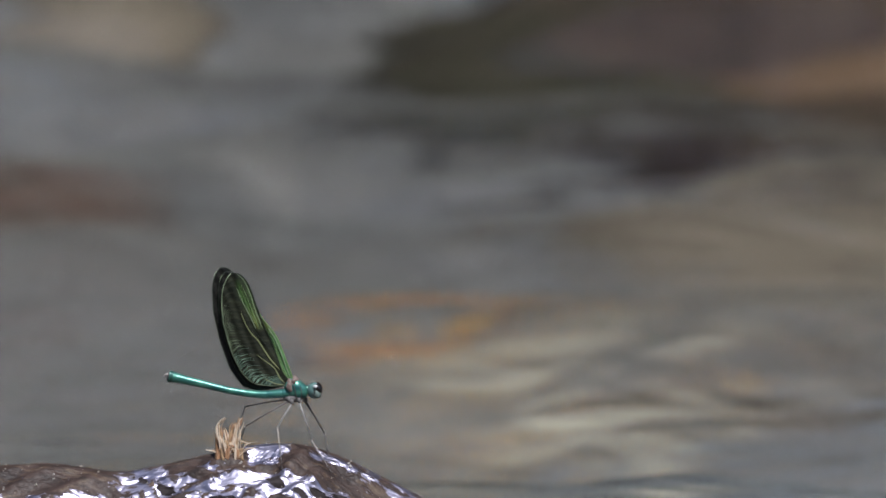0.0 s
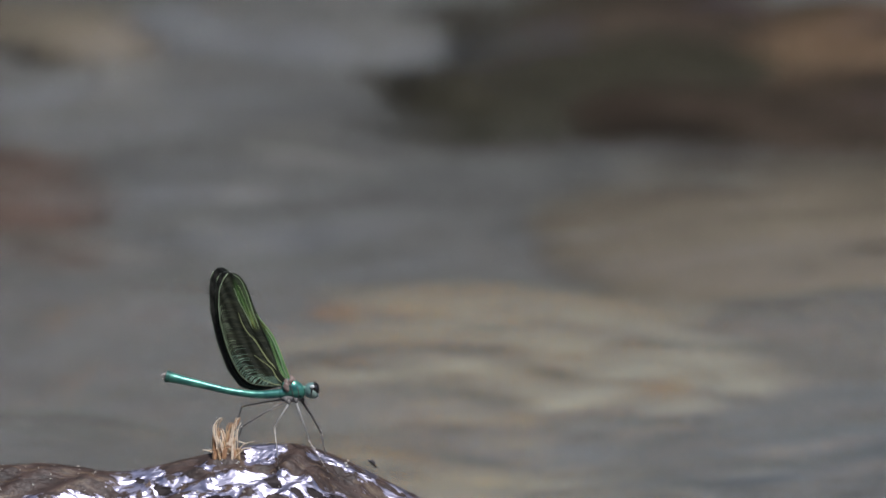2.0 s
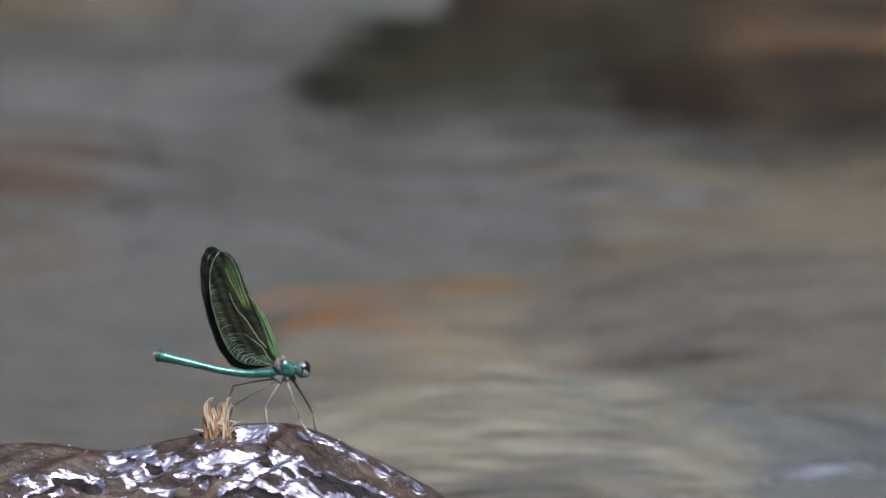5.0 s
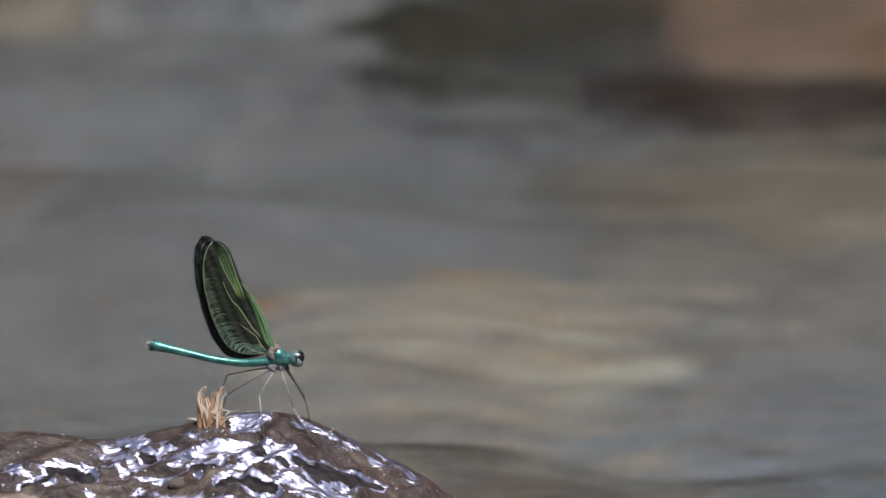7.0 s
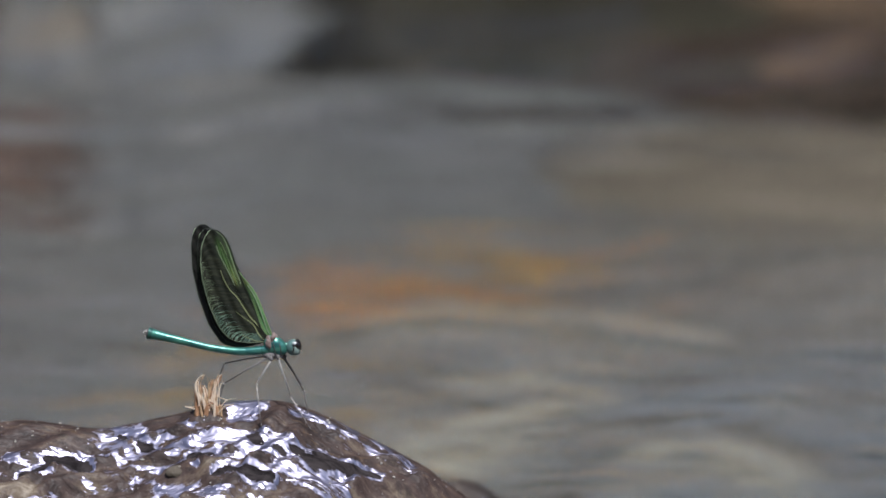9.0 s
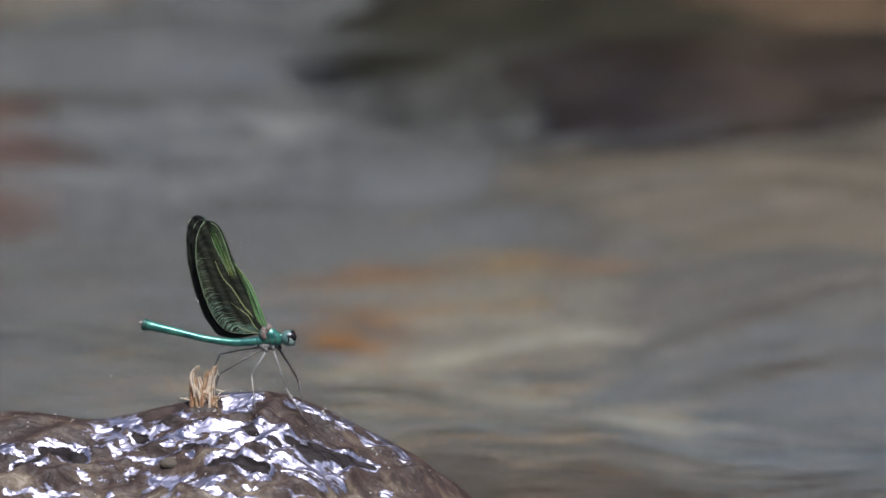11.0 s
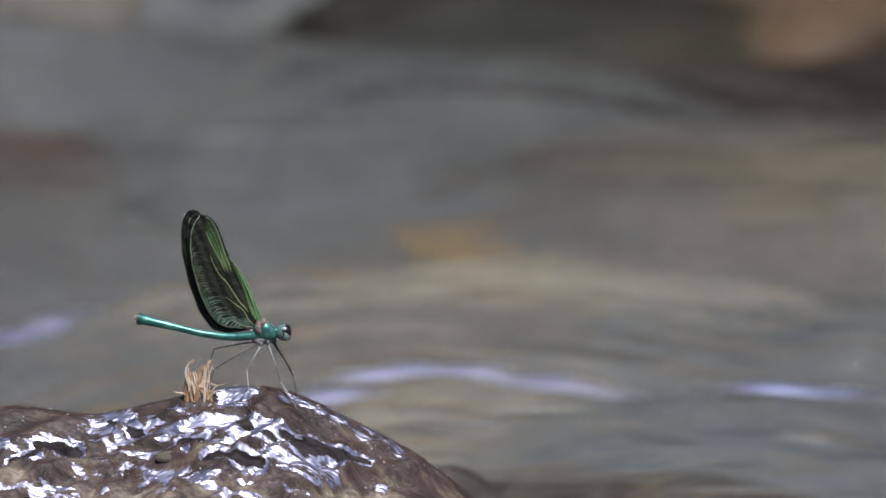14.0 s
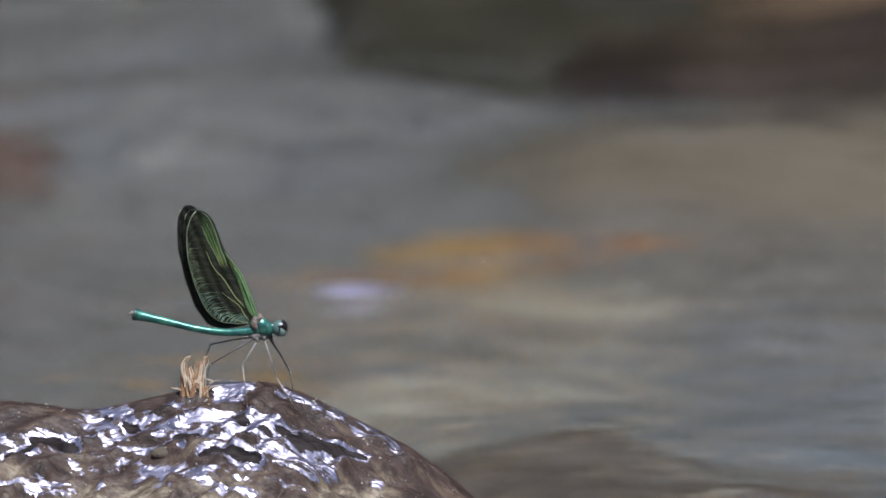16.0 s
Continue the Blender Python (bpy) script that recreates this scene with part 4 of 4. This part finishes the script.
abdomen()
thorax()
head()
wing("hindwing", "dark green hindwing with bright wavy veins", -0.9, -2.3, -0.012, NEAR_LEAD, NEAR_TRAIL, 1.0, 0.962, "near")
wing("forewing", "green front panel of the forewing", -0.45, -2.4, -0.002, PANEL_LEAD, FAR_TRAIL, 0.7, 0.94, "panel")
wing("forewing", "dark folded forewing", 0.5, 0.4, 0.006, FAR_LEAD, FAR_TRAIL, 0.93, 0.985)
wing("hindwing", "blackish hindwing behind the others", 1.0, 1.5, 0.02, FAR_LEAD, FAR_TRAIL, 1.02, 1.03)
legs()


# ---- tuft of dry straw caught on the rock ----
def straw_tuft():
    tuft = new("straw_tuft")
    ox, oy = -0.0870, -0.006
    oz = float(rock_height(np.array([ox]), np.array([oy]))[0])
    tuft.matrix_world = pose(ox, oy, oz)
    tagged(tuft, "tuft of dry tan straw fibres caught on the rock", "straw")
    # the broad dry blades: a path in millimetres, its half width, and how dark it is
    blades = (
        ([(-3.2, -1, -0.8), (-4.0, -1, 3.5), (-4.6, -1, 7.1), (-4.4, -1, 10.0), (-3.6, -1, 12.0), (-2.5, -1, 12.9)], 1.0, False),
        ([(-5.0, 0, -1.0), (-5.4, 0, 2.4), (-4.9, 0, 6.5), (-4.4, 0, 9.2)], 0.8, True),
        ([(-2.2, 1, -0.8), (-2.6, 1, 3.5), (-3.3, 1, 7.5), (-3.8, 1, 8.6)], 1.2, True),
        ([(-1.2, -1.6, -1.0), (-1.8, -1.6, 2.4), (-2.6, -1.6, 5.0), (-3.2, -1.6, 6.6)], 1.1, False),
        ([(-1.0, 0, -0.8), (0.0, 0, 4.5), (1.2, 0, 8.6), (2.4, 0, 11.6), (3.2, 0, 12.8)], 1.2, False),
        ([(-1.6, 1, 0.0), (-0.8, 1, 5.9), (0.4, 1, 9.6), (1.2, 1, 11.0)], 0.9, True),
        ([(1.8, -1, -0.8), (2.2, -1, 3.5), (2.5, -1, 7.5), (3.3, -1, 10.6), (3.9, -1, 11.2)], 0.55, False),
        ([(0.6, -2, -0.8), (1.0, -2, 2.6), (1.2, -2, 5.0), (0.8, -2, 6.6)], 0.9, False),
        ([(1.8, -1, 0.6), (5.0, -1, 3.2), (8.3, -1, 4.3)], 0.42, False),
        ([(1.8, -2, 0.4), (4.8, -2, 1.8), (7.9, -2, 2.5)], 0.38, False),
        ([(2.0, 1, 4.6), (4.2, 1, 3.7), (6.2, 1, 3.1)], 0.36, False))
    rng = random.Random(4)
    for path, r, dark in blades:
        # each blade is frayed into a few flat strips
        for k in range(max(2, round(r * 4))):
            off, cut_at = rng.uniform(-0.75, 0.75) * r, rng.uniform(0.55, 1.0) if k else 1.0
            turn = [rng.uniform(-0.6, 0.6) for q in path]
            pts = smooth_path([mm(x + off + w, y + 0.5 * k - 0.8, z - 2.0 * (z < 0.7)) for (x, y, z), w in zip(path, turn)], 6)
            pts = pts[:max(6, int(len(pts) * cut_at))]
            n = len(pts) - 1
            half = r * rng.uniform(0.36, 0.62) * MM
            wide = [half * (0.8 + 0.3 * math.sin(11 * q / n + 9 * off)) * (1 - 0.85 * (q / n) ** 2) for q in range(n + 1)]
            part("straw", tube(bmesh.new(), pts, wide, 6, 0.3), (STRAW_DARK, STRAW, STRAW_TAN, STRAW_TAN)[(k + dark) % 4 if k else 1 - dark], tuft)
    for i in range(16):
        x0, lean, h = rng.uniform(-5.2, 1.6), rng.uniform(-0.4, 0.25), rng.uniform(3.5, 8.0)
        bend = rng.uniform(-0.8, 0.8)
        pts = smooth_path([mm(x0, 0.5, -2.0), mm(x0 + lean * h * 0.5 + bend, 0.2, h * 0.5), mm(x0 + lean * h, 0.6, h)], 6)
        half = rng.uniform(0.35, 0.85) * MM
        part("straw", tube(bmesh.new(), pts, [half * (1 - 0.8 * (k / len(pts)) ** 2) for k in range(len(pts))], 6, 0.3), (STRAW_DARK, STRAW_TAN, STRAW_DARK, STRAW)[i % 4], tuft)
    rng = random.Random(8)
    for i in range(24):
        x0, y0 = rng.uniform(-6.0, 3.5), rng.uniform(-3.5, 2)
        h, lean = rng.uniform(1.2, 4.0) * (1 - 0.09 * abs(x0)), rng.uniform(-0.9, 0.9)
        bend = rng.uniform(-0.6, 0.6)
        pts = smooth_path([mm(x0, y0, -2.4), mm(x0 + lean * h * 0.4 + bend, y0, h * 0.5), mm(x0 + lean * h, y0 + bend, h)], 5)
        r = rng.uniform(0.35, 0.85)
        part("straw", tube(bmesh.new(), pts, [r * MM * (1 - 0.6 * k / len(pts)) for k in range(len(pts))], 6, 0.4), (STRAW_DARK, STRAW_TAN, STRAW)[i % 3], tuft)
    for i in range(8):
        x0, y0 = rng.uniform(-7, 4), rng.uniform(-3, 1)
        l, a = rng.uniform(2.5, 6), rng.uniform(-0.2, 0.5) + (math.pi if i % 2 else 0)
        end = mm(x0 + l * math.cos(a), y0 - 0.5, 0.6 + abs(l * math.sin(a)) * 0.5)
        pts = smooth_path([mm(x0, y0, -0.4), (mm(x0, y0, 0) + end) / 2 + mm(0, 0, rng.uniform(0, 0.8)), end], 5)
        r = rng.uniform(0.18, 0.4)
        part("straw", tube(bmesh.new(), pts, [r * MM * (1 - 0.6 * k / len(pts)) for k in range(len(pts))], 6, 0.45), STRAW_DARK if i % 4 == 3 else STRAW, tuft)


straw_tuft()


# ---- grit and chips lying on the wet rock ----
def chip(name, material, label, x, y, size, turn, seed, category="pebble"):
    z = float(rock_height(np.array([x]), np.array([y]))[0])
    ob = boulder(name, material, label, x, y, z - 0.1 * size, (size * 1.3, size * 0.9, size * 0.6), turn, seed, category)
    ob.rotation_euler = (radians(35), 0, radians(turn))


chip("rock_chip", STONE_TAN, "small tan lump stuck on the wet rock", -0.0992, -0.0250, 0.0028, 20, 31)


def grit():
    """Loose sand grains scattered over the rock."""
    rng = np.random.RandomState(9)
    base = np.array([(1, 0, 0), (-1, 0, 0), (0, 1, 0), (0, -1, 0), (0, 0, 1), (0, 0, -1)], float)
    tri = np.array([(0, 2, 4), (2, 1, 4), (1, 3, 4), (3, 0, 4), (2, 0, 5), (1, 2, 5), (3, 1, 5), (0, 3, 5)])
    n = 150
    x, y = rng.uniform(-0.175, 0.01, n), -0.05 * rng.uniform(0, 1, n) ** 1.3
    z, size = rock_height(x, y), 0.00022 + 0.0005 * rng.uniform(0, 1, n) ** 3
    co = [base * size[i] * rng.uniform(0.6, 1.3, (6, 3)) + (x[i], y[i], z[i] + 0.3 * size[i]) for i in range(n)]
    me = bpy.data.meshes.new("grit")
    me.from_pydata(np.concatenate(co).tolist(), [], np.concatenate([tri + 6 * i for i in range(n)]).tolist())
    me.materials.append(STONE_CHALK)
    tagged(new("grit", me), "pale sand grains scattered on wet rock", "sand", kind="stuff")


grit()


# ---- a small fly that hovers beside the rock for a moment, and a gnat that darts past
fly = new("fly")
tagged(fly, "tiny dark fly hovering beside the wet rock", "fly")


def build_fly():
    bm = bmesh.new()
    blob(bm, mm(0, 0, 0), (1.0 * MM, 0.55 * MM, 0.55 * MM), None, 12, 8)
    blob(bm, mm(-1.3, 0, 0.15), (0.9 * MM, 0.45 * MM, 0.4 * MM), None, 12, 8)
    part("body", bm, EYE_DARK, fly)
    bm = bmesh.new()
    blob(bm, mm(1.25, 0, 0.0), (0.45 * MM, 0.5 * MM, 0.45 * MM), None, 12, 8)
    part("head", bm, EYE_DARK, fly)
    for side in (-1, 1):
        bm = bmesh.new()
        blob(bm, mm(-0.6, side * 1.0, 0.9), (1.1 * MM, 0.35 * MM, 0.04 * MM), Matrix.Rotation(radians(side * 55), 4, "X"), 12, 6)
        part("wing", bm, LEG_DARK, fly)


build_fly()
gnat = tagged(copy_thing(fly, pose(-0.4, 0.0, 0.4)), "tiny gnat darting past the folded wings", "gnat")


def motions():
    hover = (-0.0362, 0.0, 0.1200)
    walk(fly, [(0.0, pose(0.60, 0.2, 0.60, 0, 35)), (1.7, pose(0.16, 0.02, 0.17, 0, 35)), (1.95, pose(*hover, 0, 38)), (2.2, pose(hover[0], 0, hover[2], 0, 42)),
               (2.45, pose(hover[0] + 0.0002, 0, hover[2], 0, 36)), (2.7, pose(hover[0], 0, hover[2], 0, 40)), (2.9, pose(*hover, 0, 42)),
               (3.0, pose(-0.0444, 0.0, 0.127, 0, 60)), (3.15, pose(-0.06, -0.02, 0.17, 0, 70)), (3.5, pose(-0.30, -0.03, 0.26, 0, 60)), (16.0, pose(-0.60, 0.2, 0.80, 0, 60))])
    walk(gnat, [(0.0, pose(-0.60, 0.10, 0.60, 0, 50)), (7.2, pose(-0.40, 0.02, 0.45, 0, 50)), (7.433, pose(-0.130, 0.004, 0.250, 0, 55)), (7.5, pose(-0.0955, 0.004, 0.2002, 0, 55)),
                (7.533, pose(-0.082, 0.012, 0.180, 0, 40)), (7.75, pose(0.10, 0.20, 0.25, 0, -20)), (8.2, pose(0.50, 0.20, 0.45)), (16.0, pose(0.70, 0.30, 0.60))])
    walk(water, [(t, pose(FLOW * t, 0, LEVEL)) for t in (0.0, 4.0, 8.0, 12.0, 16.0)])


motions()
